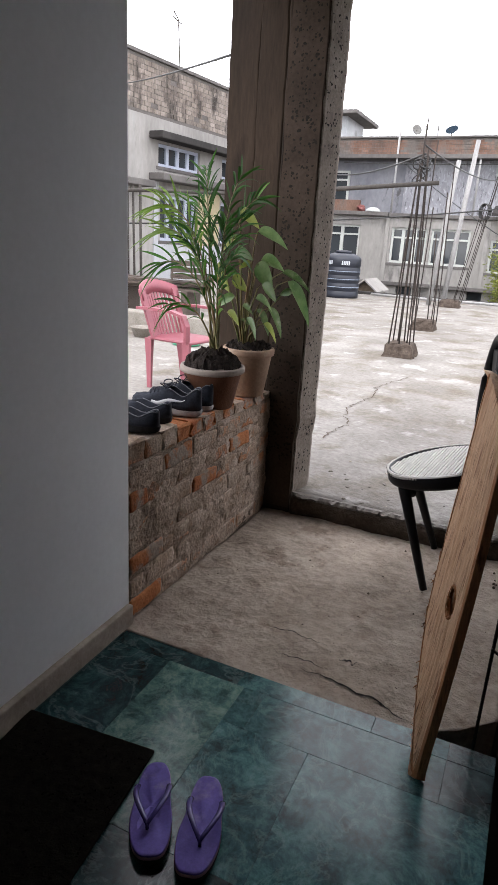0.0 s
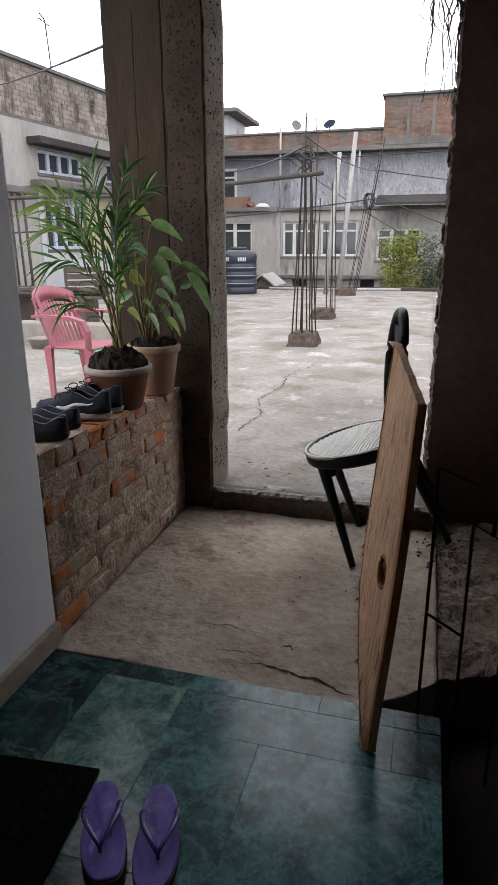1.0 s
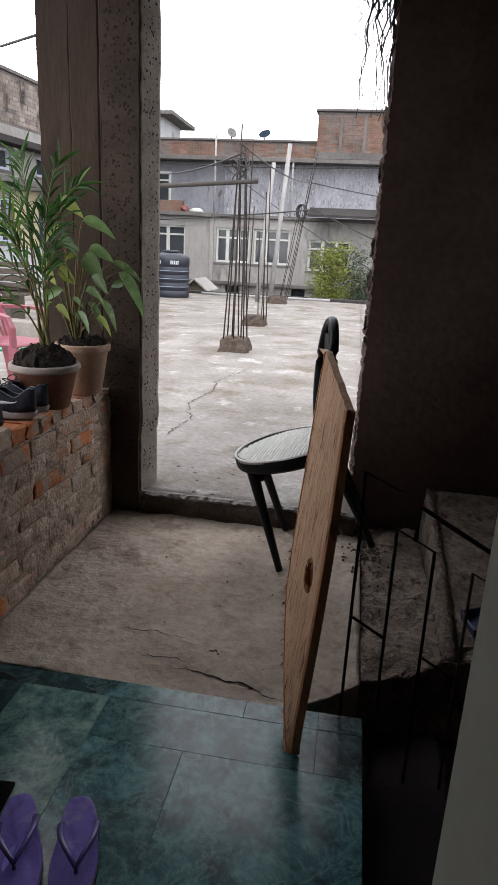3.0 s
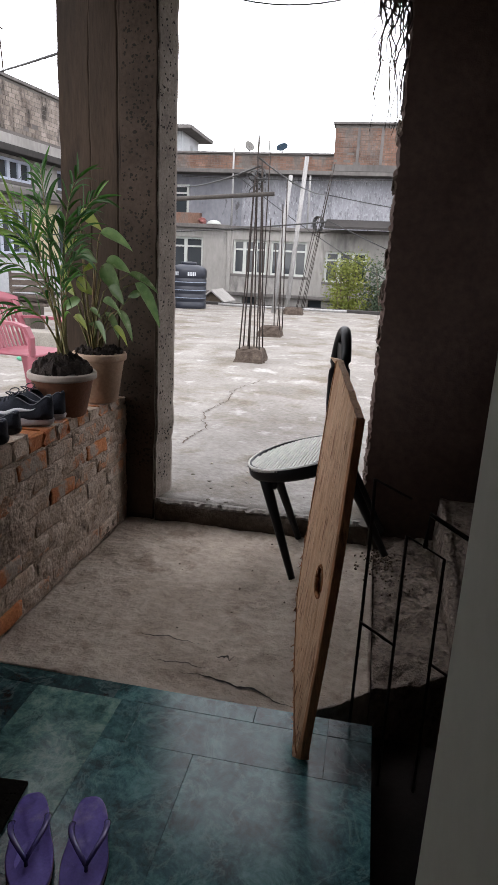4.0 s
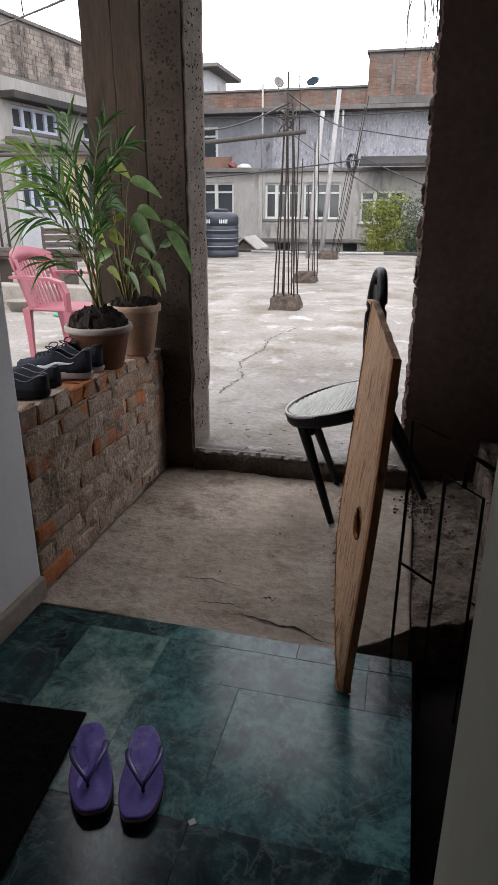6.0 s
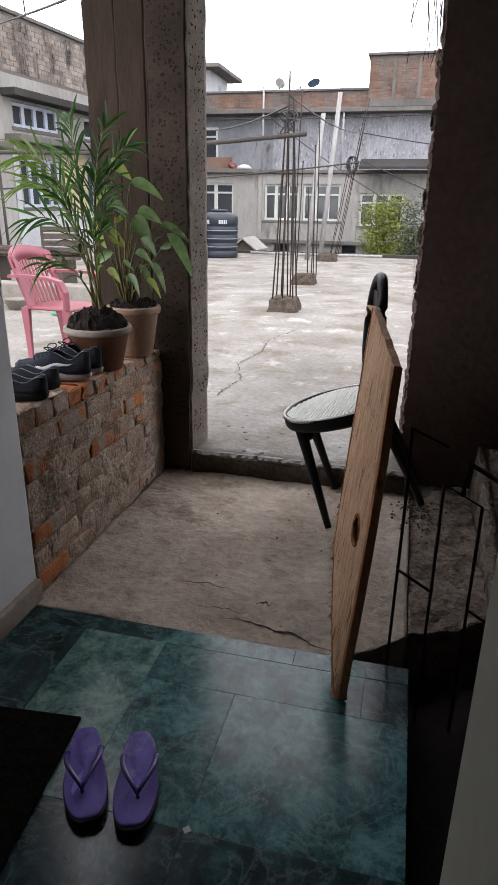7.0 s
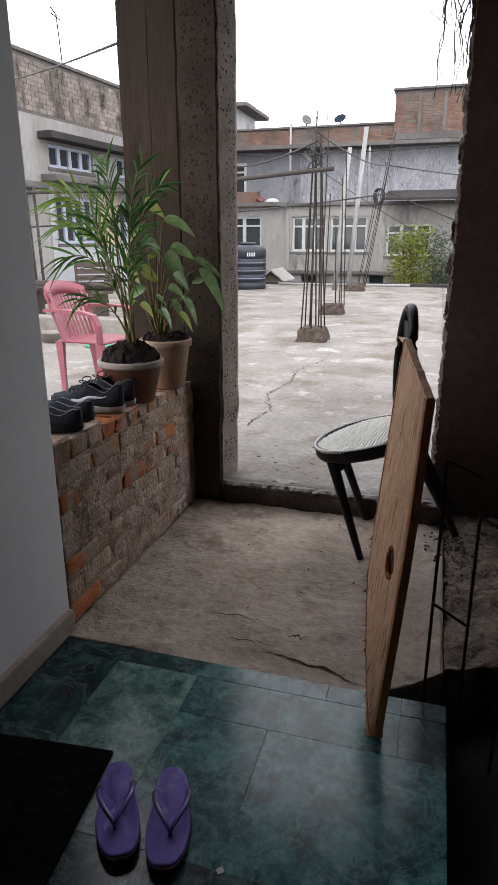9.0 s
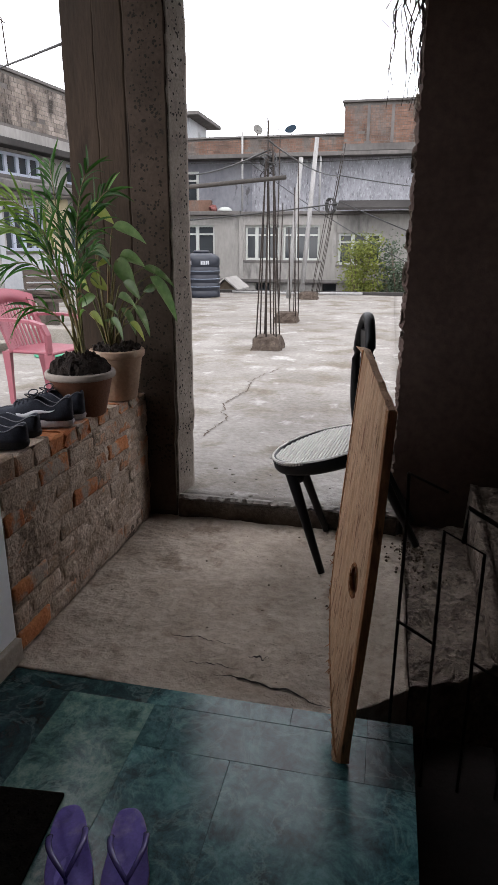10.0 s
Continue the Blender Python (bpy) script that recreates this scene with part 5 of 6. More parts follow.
def pink_chair(loc, rz):
    """Moulded plastic armchair with a slatted back."""
    t = thing("plastic_armchair", "pink moulded plastic armchair with slatted back on the terrace", "chair", loc, rz)
    # seat, faces +x
    bm = bmesh.new()
    box(bm, -0.21, -0.22, 0.405, 0.24, 0.22, 0.430, 0.012)
    part("seat", bm, "pink_plastic", t, "", True)
    for sx, sy in ((0.20, -0.21), (0.20, 0.21), (-0.20, -0.20), (-0.20, 0.20)):
        bm = bmesh.new()
        fx, fy = sx * (1.12 if sx > 0 else 0.86), sy * 1.14
        rows = []
        for z, w in ((0.0, 0.020), (0.2, 0.025), (0.415, 0.036)):
            u = 1 - z / 0.415
            x, y = sx + (fx - sx) * u, sy + (fy - sy) * u
            rows.append([(x - w, y - w * 0.7, z), (x + w, y - w * 0.7, z), (x + w * 0.7, y + w * 0.7, z), (x - w * 0.7, y + w * 0.7, z)])
        loft(bm, rows)
        part("leg", bm, "pink_plastic", t)
    back = lambda y, z: -0.20 - 0.38 * (z - 0.42) + 0.10 * (y / 0.22) ** 2 * 0.6
    bm = bmesh.new()
    rows = []
    for i in range(13):
        y = -0.235 + 0.47 * i / 12
        top = 0.875 - 0.055 * (y / 0.235) ** 2
        rows.append([(back(y, top - 0.1) + 0.01, y, top - 0.105), (back(y, top - 0.1) - 0.012, y, top - 0.105), (back(y, top) - 0.012, y, top), (back(y, top) + 0.01, y, top)])
    loft(bm, rows)
    part("top_rail", bm, "pink_plastic", t, "", True)
    for i in range(9):
        y = -0.15 + 0.30 * i / 8
        bm = bmesh.new()
        loft(bm, [[(back(y, z) + 0.006, y - 0.010, z), (back(y, z) + 0.006, y + 0.010, z), (back(y, z) - 0.006, y + 0.010, z), (back(y, z) - 0.006, y - 0.010, z)] for z in (0.42, 0.6, 0.79)])
        part("back_slat", bm, "pink_plastic", t)
    for s in (-1, 1):
        bm = bmesh.new()
        loft(bm, [[(back(s * y, z) + 0.012, s * y - 0.03, z), (back(s * y, z) + 0.012, s * y + 0.03, z), (back(s * y, z) - 0.012, s * y + 0.03, z), (back(s * y, z) - 0.012, s * y - 0.03, z)] for y, z in ((0.195, 0.41), (0.205, 0.6), (0.208, 0.80))])
        part("back_side", bm, "pink_plastic", t)
        bm = bmesh.new()
        path = [(-0.30, 0.235, 0.655), (-0.10, 0.262, 0.665), (0.10, 0.272, 0.660), (0.20, 0.265, 0.635), (0.225, 0.25, 0.56), (0.215, 0.235, 0.42)]
        rows = []
        for k, (x, y, z) in enumerate(path):
            d = Vector(path[min(k + 1, 5)]) - Vector(path[max(k - 1, 0)])
            d.y = 0
            nn = Vector((-d.z, 0, d.x)).normalized() * 0.011
            rows.append([(x + nn.x, s * (y - 0.028), z + nn.z), (x + nn.x, s * (y + 0.028), z + nn.z), (x - nn.x, s * (y + 0.028), z - nn.z), (x - nn.x, s * (y - 0.028), z - nn.z)])
        loft(bm, rows)
        part("armrest", bm, "pink_plastic", t)


def window(parent, x0, z0, x1, z1, y, leaves, frame_mat="frame_white", depth=0.10, transom=True):
    """A window in a facade that faces -y: frame, sill and panes."""
    w = thing("window", "", "")
    w.parent = parent
    bm = bmesh.new()
    f = 0.075
    box(bm, x0, y, z0, x1, y + depth, z0 + f)
    box(bm, x0, y, z1 - f, x1, y + depth, z1)
    box(bm, x0, y, z0 + f, x0 + f, y + depth, z1 - f)
    box(bm, x1 - f, y, z0 + f, x1, y + depth, z1 - f)
    step = (x1 - x0) / leaves
    for i in range(1, leaves):
        box(bm, x0 + i * step - 0.06, y + 0.002, z0 + f, x0 + i * step + 0.06, y + depth, z1 - f)
    zt = z1 - 0.28 * (z1 - z0)
    if transom:
        for i in range(leaves):
            box(bm, x0 + i * step + (f if i == 0 else 0.045), y + 0.004, zt - 0.03, x0 + (i + 1) * step - (f if i == leaves - 1 else 0.045), y + depth, zt + 0.03)
    part("frame", bm, frame_mat, w)
    for i in range(leaves):
        bm = bmesh.new()
        box(bm, x0 + i * step + 0.03, y + 0.06, z0 + 0.03, x0 + (i + 1) * step - 0.03, y + 0.068, z1 - 0.03)
        part("pane", bm, "glass", w)
    bm = bmesh.new()
    box(bm, x0 - 0.08, y - 0.10, z0 - 0.09, x1 + 0.08, y + 0.05, z0 - 0.003, 0.01)
    part("sill", bm, "concrete_far", w)
    return w


def wall_with_holes(bm, x0, z0, x1, z1, y0, y1, holes):
    """A wall slab facing -y with rectangular holes (x0, z0, x1, z1)."""
    xs = sorted({x0, x1, *[h[0] for h in holes], *[h[2] for h in holes]})
    zs = sorted({z0, z1, *[h[1] for h in holes], *[h[3] for h in holes]})
    for i in range(len(xs) - 1):
        for k in range(len(zs) - 1):
            cx, cz = (xs[i] + xs[i + 1]) / 2, (zs[k] + zs[k + 1]) / 2
            if not any(h[0] < cx < h[2] and h[1] < cz < h[3] for h in holes):
                box(bm, xs[i], y0, zs[k], xs[i + 1], y1, zs[k + 1])
    bmesh.ops.remove_doubles(bm, verts=bm.verts, dist=0.001)


def brick_field(parent, x0, z0, x1, z1, y, material, seed, ragged=0.0, pitch=0.23, course=0.078):
    """Courses of far bricks standing proud of a mortar wall, one mesh."""
    rnd = random.Random(seed)
    verts, faces = [], []
    z, c = z0, 0
    while z < z1 - 0.03:
        x = x0 - (0.5 * pitch if c % 2 else 0)
        while x < x1:
            a, b = max(x, x0), min(x + pitch - 0.014, x1)
            if b - a > 0.04 and rnd.random() > ragged:
                p = rnd.uniform(0.002, 0.012)
                i = len(verts)
                verts += [(a, y - p, z), (b, y - p, z), (b, y - p, z + course - 0.012), (a, y - p, z + course - 0.012), (a, y, z), (b, y, z), (b, y, z + course - 0.012), (a, y, z + course - 0.012)]
                faces += [(i, i + 1, i + 2, i + 3), (i, i + 4, i + 5, i + 1), (i + 1, i + 5, i + 6, i + 2), (i + 2, i + 6, i + 7, i + 3), (i + 3, i + 7, i + 4, i)]
            x += pitch
        z += course
        c += 1
    me = bpy.data.meshes.new("bricks")
    me.from_pydata(verts, [], faces)
    me.materials.append(M[material])
    ob = new("bricks", me)
    ob.parent = parent
    tagged(ob, kind="stuff")


def far_house():
    """The long house across the gap: lower storey with windows, set-back upper wall, brick parapet."""
    t = thing("long_house", "long grey rendered house with white windows and brick parapet", "house")
    Y = 24.0
    wins = ((-8.6, 0.95, -5.90, 2.10, 4), (-4.75, 0.88, -3.50, 2.08, 3), (-3.36, 0.88, -2.05, 2.08, 3), (-1.38, 0.74, 0.10, 1.80, 3), (2.2, 0.8, 3.8, 2.0, 3), (5.2, 0.8, 6.8, 2.0, 3))
    low = ((-4.36, -0.35, -3.80, 0.07), (-1.9, -0.35, -1.4, 0.07), (-7.6, -0.6, -6.6, 0.07))
    bm = bmesh.new()
    wall_with_holes(bm, -9.4, -6.0, 10, 2.42, Y, Y + 0.25, [w[:4] for w in wins] + list(low))
    wall = part("wall", bm, "plaster_far", t, "stained grey render")
    for x0, z0, x1, z1, n in wins:
        window(t, x0, z0, x1, z1, Y + 0.08, n)
    for x0, z0, x1, z1 in low:
        bm = bmesh.new()
        box(bm, x0, Y + 0.2, z0, x1, Y + 0.215, z1)
        part("pane", bm, "glass", t)
    bm = bmesh.new()
    box(bm, -9.4, Y - 0.25, 2.425, -4.9, Y + 1.8, 2.56, 0.02)
    box(bm, -4.9, Y - 0.12, 2.425, 10, Y + 1.8, 2.54, 0.02)
    part("ledge", bm, "concrete_far", t, "dark weathered ledge")
    for x in (-4.98, -1.60):
        bm = bmesh.new()
        box(bm, x, Y - 0.06, 0.22, x + 0.15, Y - 0.003, 2.42, 0.01)
        part("pilaster", bm, "plaster_far", t)
    bm = bmesh.new()
    box(bm, -9.0, Y - 0.18, 0.10, 0.6, Y - 0.003, 0.22, 0.02)
    part("string_course", bm, "concrete_far", t)
    # awning slab above the garden window
    bm = bmesh.new()
    loft(bm, [[(x, Y - 0.9, 2.52), (x, Y - 0.9, 2.60), (x, Y - 0.003, 2.88), (x, Y - 0.003, 2.75)] for x in (-1.42, 3.2)])
    part("awning", bm, "dark_far", t, "sloping sunshade slab with its underside shade in the colour")
    # set-back upper wall
    bm = bmesh.new()
    box(bm, -9.4, Y + 1.0, 2.56, -4.70, Y + 1.2, 4.36)
    part("upper_wall", bm, "plaster_blue", t, "blue-grey upper wall")
    bm = bmesh.new()
    box(bm, -4.70, Y + 0.95, 2.56, -1.35, Y + 1.2, 4.36)
    part("upper_wall", bm, "plaster_peel", t, "peeling scratched upper wall")
    bm = bmesh.new()
    box(bm, -1.35, Y + 0.90, 2.54, 10, Y + 1.2, 4.36)
    part("upper_wall", bm, "plaster_peel", t, "peeling grey upper wall")
    for x0, x1 in ((-8.4, -6.75),):
        window(t, x0, 2.9, x1, 4.0, Y + 0.92, 2, "frame_white")
    bm = bmesh.new()
    box(bm, -9.6, Y + 0.35, 4.36, 10, Y + 1.6, 4.50, 0.02)
    part("roof_slab", bm, "concrete_far", t, "dark eaves slab")
    bm = bmesh.new()
    box(bm, -9.6, Y + 0.55, 4.50, -1.38, Y + 0.75, 5.02)
    part("parapet", bm, "mortar_far", t)
    brick_field(t, -9.6, 4.505, -1.38, 4.98, Y + 0.549, "brick_far", 3, 0.03)
    bm = bmesh.new()
    box(bm, -9.65, Y + 0.48, 5.02, -1.38, Y + 0.80, 5.09, 0.015)
    part("coping", bm, "concrete_far", t)
    bm = bmesh.new()
    box(bm, -1.38, Y + 0.40, 4.50, 5.5, Y + 5.0, 5.98)
    part("stair_tower", bm, "mortar_far", t, "raised brick tower")
    brick_field(t, -1.37, 4.72, 5.5, 5.92, Y + 0.399, "brick_far", 5, 0.03)
    for x in (-0.62, 0.18, 1.5):
        bm = bmesh.new()
        box(bm, x, Y + 0.37, 4.72, x + 0.10, Y + 0.396, 5.95)
        part("plaster_strip", bm, "concrete_far", t)
    bm = bmesh.new()
    box(bm, -1.46, Y + 0.30, 5.98, 5.6, Y + 5.1, 6.06, 0.02)
    box(bm, -1.40, Y + 0.34, 4.50, 5.5, Y + 0.396, 4.71)
    part("tower_coping", bm, "concrete_far", t)
    for x, h in ((-4.95, 5.2), (-2.15, 4.4)):
        bm = bmesh.new()
        tube(bm, [(x, Y + 0.42, 2.56), (x, Y + 0.42, h)], 0.036, 8)
        part("drainpipe", bm, "pole_white", t, "pale drainpipe", True)
    # side and back so that it is a closed body
    bm = bmesh.new()
    box(bm, -9.4, Y + 0.26, -6.0, 10, Y + 7, 2.42)
    part("body", bm, "concrete_far", t)
    # brick patch on the lower roof
    bm = bmesh.new()
    box(bm, -7.6, Y + 0.1, 2.56, -6.05, Y + 0.3, 2.95)
    part("low_parapet", bm, "brick_far", t, "short red brick parapet")


def ledge_clutter():
    """A bundle of red cloth and a pale bowl lying on the house's ledge, and two rods on its parapet."""
    rnd = random.Random(51)
    t = thing("cloth_bundle", "crumpled red cloth bundle lying on the house ledge", "cloth", (-5.92, 24.0, 2.56))
    bm = bmesh.new()
    bmesh.ops.create_icosphere(bm, subdivisions=3, radius=0.15)
    for v in bm.verts:
        v.co *= 1 + 0.45 * noise.noise(v.co * 9)
        v.co.z = max(0.0, v.co.z * 0.8 + 0.10)
    part("cloth", bm, "red_cloth", t)
    t = thing("bowl", "pale upturned enamel bowl on the house ledge", "bowl", (-5.50, 24.0, 2.56))
    bm = bmesh.new()
    lathe(bm, [(0.26, 0.0), (0.27, 0.015), (0.22, 0.09), (0.12, 0.14), (0.05, 0.15)], 22)
    part("shell", bm, "frame_white", t, "", True)
    for x, h in ((-4.09, 0.60), (-3.72, 0.40)):
        t = thing("rod", "thin rusty steel rod standing on the brick parapet", "rod", (x, 24.65, 5.08), 0, "rods on the parapet")
        bm = bmesh.new()
        tube(bm, [(0, 0, 0), (0.01, 0, h * 0.5), (0.0, 0, h)], 0.018, 6)
        part("shaft", bm, "rebar", t, "", True)


def roof_room():
    t = thing("roof_room", "pale rooftop room with flat overhanging roof", "house")
    bm = bmesh.new()
    box(bm, -12.5, 28.8, 3.0, -8.25, 31.4, 6.55)
    part("wall", bm, "white_far", t)
    bm = bmesh.new()
    box(bm, -13, 28.2, 6.55, -7.68, 31.9, 6.70, 0.02)
    part("roof", bm, "concrete_far", t)
    window(t, -9.9, 5.55, -9.1, 6.25, 28.70, 2, "frame_white")


def dish(loc, r, material, tilt, turn):
    t = thing("satellite_dish", "small satellite dish standing on the brick parapet", "satellite dish", loc)
    bm = bmesh.new()
    m = pose(0, 0, 0.20, tilt, 0, turn)
    n = 22
    rings = []
    for s, back in ((0.05, 0), (0.4, 0), (0.7, 0), (1, 0), (1, 1), (0.7, 1), (0.05, 1)):
        rings.append([m @ Vector((r * s * math.cos(6.2832 * j / n), r * s * math.sin(6.2832 * j / n), 0.25 * r * s * s - 0.02 * back)) for j in range(n)])
    loft(bm, rings)
    part("reflector", bm, material, t, "", True)
    bm = bmesh.new()
    tube(bm, [(0, 0, 0.0), (0, 0, 0.20)], 0.022, 8)
    part("mast", bm, "steel", t, "", True)
    bm = bmesh.new()
    tube(bm, [m @ Vector((0, -r * 0.9, 0.15)), m @ Vector((0, -0.1, r * 0.75))], 0.012, 6)
    part("feed_arm", bm, "steel", t, "", True)


def side_house():
    """The house along the terrace side, facing +x, built in its own frame and turned."""
    t = thing("side_house", "old plastered house with bare brick top and pale blue windows", "house", (-9.75, 13.0, 0), 90 - 6)
    # local: x along the facade (away from the camera), facade faces -y
    Yf = 0.0
    bm = bmesh.new()
    wins = ((3.10, 3.10, 5.0, 3.66, 4), (3.2, 1.2, 4.9, 2.40, 4), (6.2, 1.2, 7.6, 2.4, 3), (6.2, 3.1, 7.8, 3.66, 3))
    wall_with_holes(bm, -6, -6, 12, 4.25, Yf, Yf + 0.25, [w[:4] for w in wins])
    part("wall", bm, "plaster_far", t, "stained plaster wall")
    bm = bmesh.new()
    box(bm, 2.9, Yf - 0.03, 0.0, 12, Yf - 0.003, 1.1)
    box(bm, 2.9, Yf - 0.03, 1.1, 3.1, Yf - 0.003, 2.7)
    part("whitewash", bm, "white_far", t, "whitewashed lower wall")
    bm = bmesh.new()
    box(bm, 4.98, Yf - 0.03, 1.1, 6.1, Yf - 0.003, 2.7)
    part("yellow_panel", bm, "yellow_wall", t, "pale yellow wall panel")
    for x0, z0, x1, z1, n in wins:
        window(t, x0, z0, x1, z1, Yf + 0.07, n, "frame_blue", transom=False)
    bm = bmesh.new()
    box(bm, -6, Yf + 0.26, -6, 12, Yf + 6, 5.5)
    part("body", bm, "concrete_far", t)
    bm = bmesh.new()
    box(bm, -6, Yf + 0.003, 4.25, 12, Yf + 0.25, 5.55)
    part("upper_wall", bm, "mortar_far", t)
    brick_field(t, -6, 4.33, 12, 5.5, Yf + 0.002, "brick_pale", 9, 0.05, 0.27, 0.115)
    bm = bmesh.new()
    box(bm, -6, Yf - 0.06, 5.55, 12, Yf + 0.4, 5.64, 0.02)
    part("coping", bm, "concrete_far", t)
    bm = bmesh.new()
    box(bm, 2.7, Yf - 0.45, 3.72, 12, Yf - 0.003, 3.90, 0.03)
    part("sunshade", bm, "dark_far", t, "dark weathered sunshade")
    bm = bmesh.new()
    box(bm, 2.7, Yf - 0.50, 2.72, 12, Yf - 0.003, 2.90, 0.03)
    box(bm, -6, Yf - 0.50, 2.50, 2.4, Yf - 0.003, 2.66, 0.03)
    part("sunshade", bm, "concrete_far", t, "dark weathered sunshade")
    bm = bmesh.new()
    box(bm, 1.2, Yf - 0.12, 0.0, 1.6, Yf - 0.003, 4.25, 0.02)
    part("pilaster", bm, "plaster_far", t)
    bm = bmesh.new()
    tube(bm, [(4.1, 0.1, 5.6), (4.0, 0.1, 6.75), (3.8, 0.1, 6.88)], 0.018, 6)
    tube(bm, [(3.75, 0.1, 6.75), (4.15, 0.1, 6.68)], 0.014, 6)
    part("aerial", bm, "steel", t)


def left_yard():
    """Fence of boards, bamboo rail, timber pile and a low concrete block on the terrace side."""
    t = thing("board_fence", "weathered grey board and bamboo fence at the terrace side", "fence")
    rnd = random.Random(6)
    for i in range(9):
        x = -8.1 + 0.155 * i
        h = rnd.uniform(1.7, 2.15) if i < 5 else rnd.uniform(1.95, 2.2)
        bm = bmesh.new()
        if i < 6:
            box(bm, -0.07, -0.012, 0.0, 0.07, 0.012, h, 0.004, pose(x, 11.6 - 0.05 * i, 0.1, 0, rnd.uniform(-2, 2), 10))
            part("board", bm, "pole", t)
        else:
            tube(bm, [(x, 11.5, 0.1), (x + rnd.uniform(-0.08, 0.08), 11.5, 0.1 + h)], rnd.uniform(0.015, 0.03), 8)
            part("bamboo_post", bm, "pole", t, "", True)
    bm = bmesh.new()
    tube(bm, [(-8.6, 11.42, 2.12), (-6.5, 11.35, 2.13), (-4.6, 11.3, 2.11)], 0.036, 10, 0.03)
    part("rail", bm, "pole", t, "long grey bamboo rail", True)
    bm = bmesh.new()
    tube(bm, [(-7.55, 11.2, 0.1), (-7.62, 11.2, 2.75)], 0.055, 10)
    part("post", bm, "pole_white", t, "", True)
    t = thing("timber_pile", "stack of grey sawn timber beside the fence", "timber")
    for i in range(9):
        bm = bmesh.new()
        box(bm, -0.9, -0.05, -0.02, 0.9, 0.05, 0.02, 0.004, pose(-5.3 + rnd.uniform(-0.1, 0.1), 9.6 + 0.12 * (i % 3), 0.52 + 0.055 * (i // 3), 0, rnd.uniform(-1, 1), rnd.uniform(-8, 8)))
        part("beam", bm, "timber", t)
    for x in (-5.9, -4.7):
        bm = bmesh.new()
        box(bm, x - 0.06, 9.5, 0.08, x + 0.06, 9.95, 0.50, 0.01)
        part("trestle", bm, "timber", t)
    t = thing("crate", "small brown wooden crate on the timber pile", "crate", (-4.78, 9.75, 0.67), 35)
    for k in range(3):
        bm = bmesh.new()
        box(bm, -0.28, -0.2, 0.02 + 0.1 * k, 0.28, -0.185, 0.10 + 0.1 * k, 0.003)
        part("slat", bm, "timber", t)
    for sx in (-0.27, 0.25):
        bm = bmesh.new()
        box(bm, sx, -0.184, 0.0, sx + 0.02, 0.2, 0.32, 0.003)
        part("side", bm, "timber", t)
    bm = bmesh.new()
    box(bm, -4.6, 7.55, 0.08, -1.9, 7.85, 0.36, 0.02)
    tagged(new("low_wall", finish("low_wall", bm, "concrete")), "low grey concrete block wall across the terrace", "wall", "", "structure")
    t = thing("basin", "small grey basin with green rim on the terrace", "basin", (-3.95, 7.25, 0.1))
    bm = bmesh.new()
    lathe(bm, [(0.12, 0), (0.17, 0.12), (0.185, 0.13), (0.15, 0.12), (0.10, 0.015)], 22)
    part("bowl", bm, "concrete", t, "", True)
    bm = bmesh.new()
    t = thing("green_lid", "flat green plastic lid on the terrace", "lid", (-3.25, 7.1, 0.1))
    lathe(bm, [(0.16, 0.005), (0.17, 0.02), (0.15, 0.035), (0.05, 0.04)], 22)
    part("lid", bm, "green_tub", t, "", True)


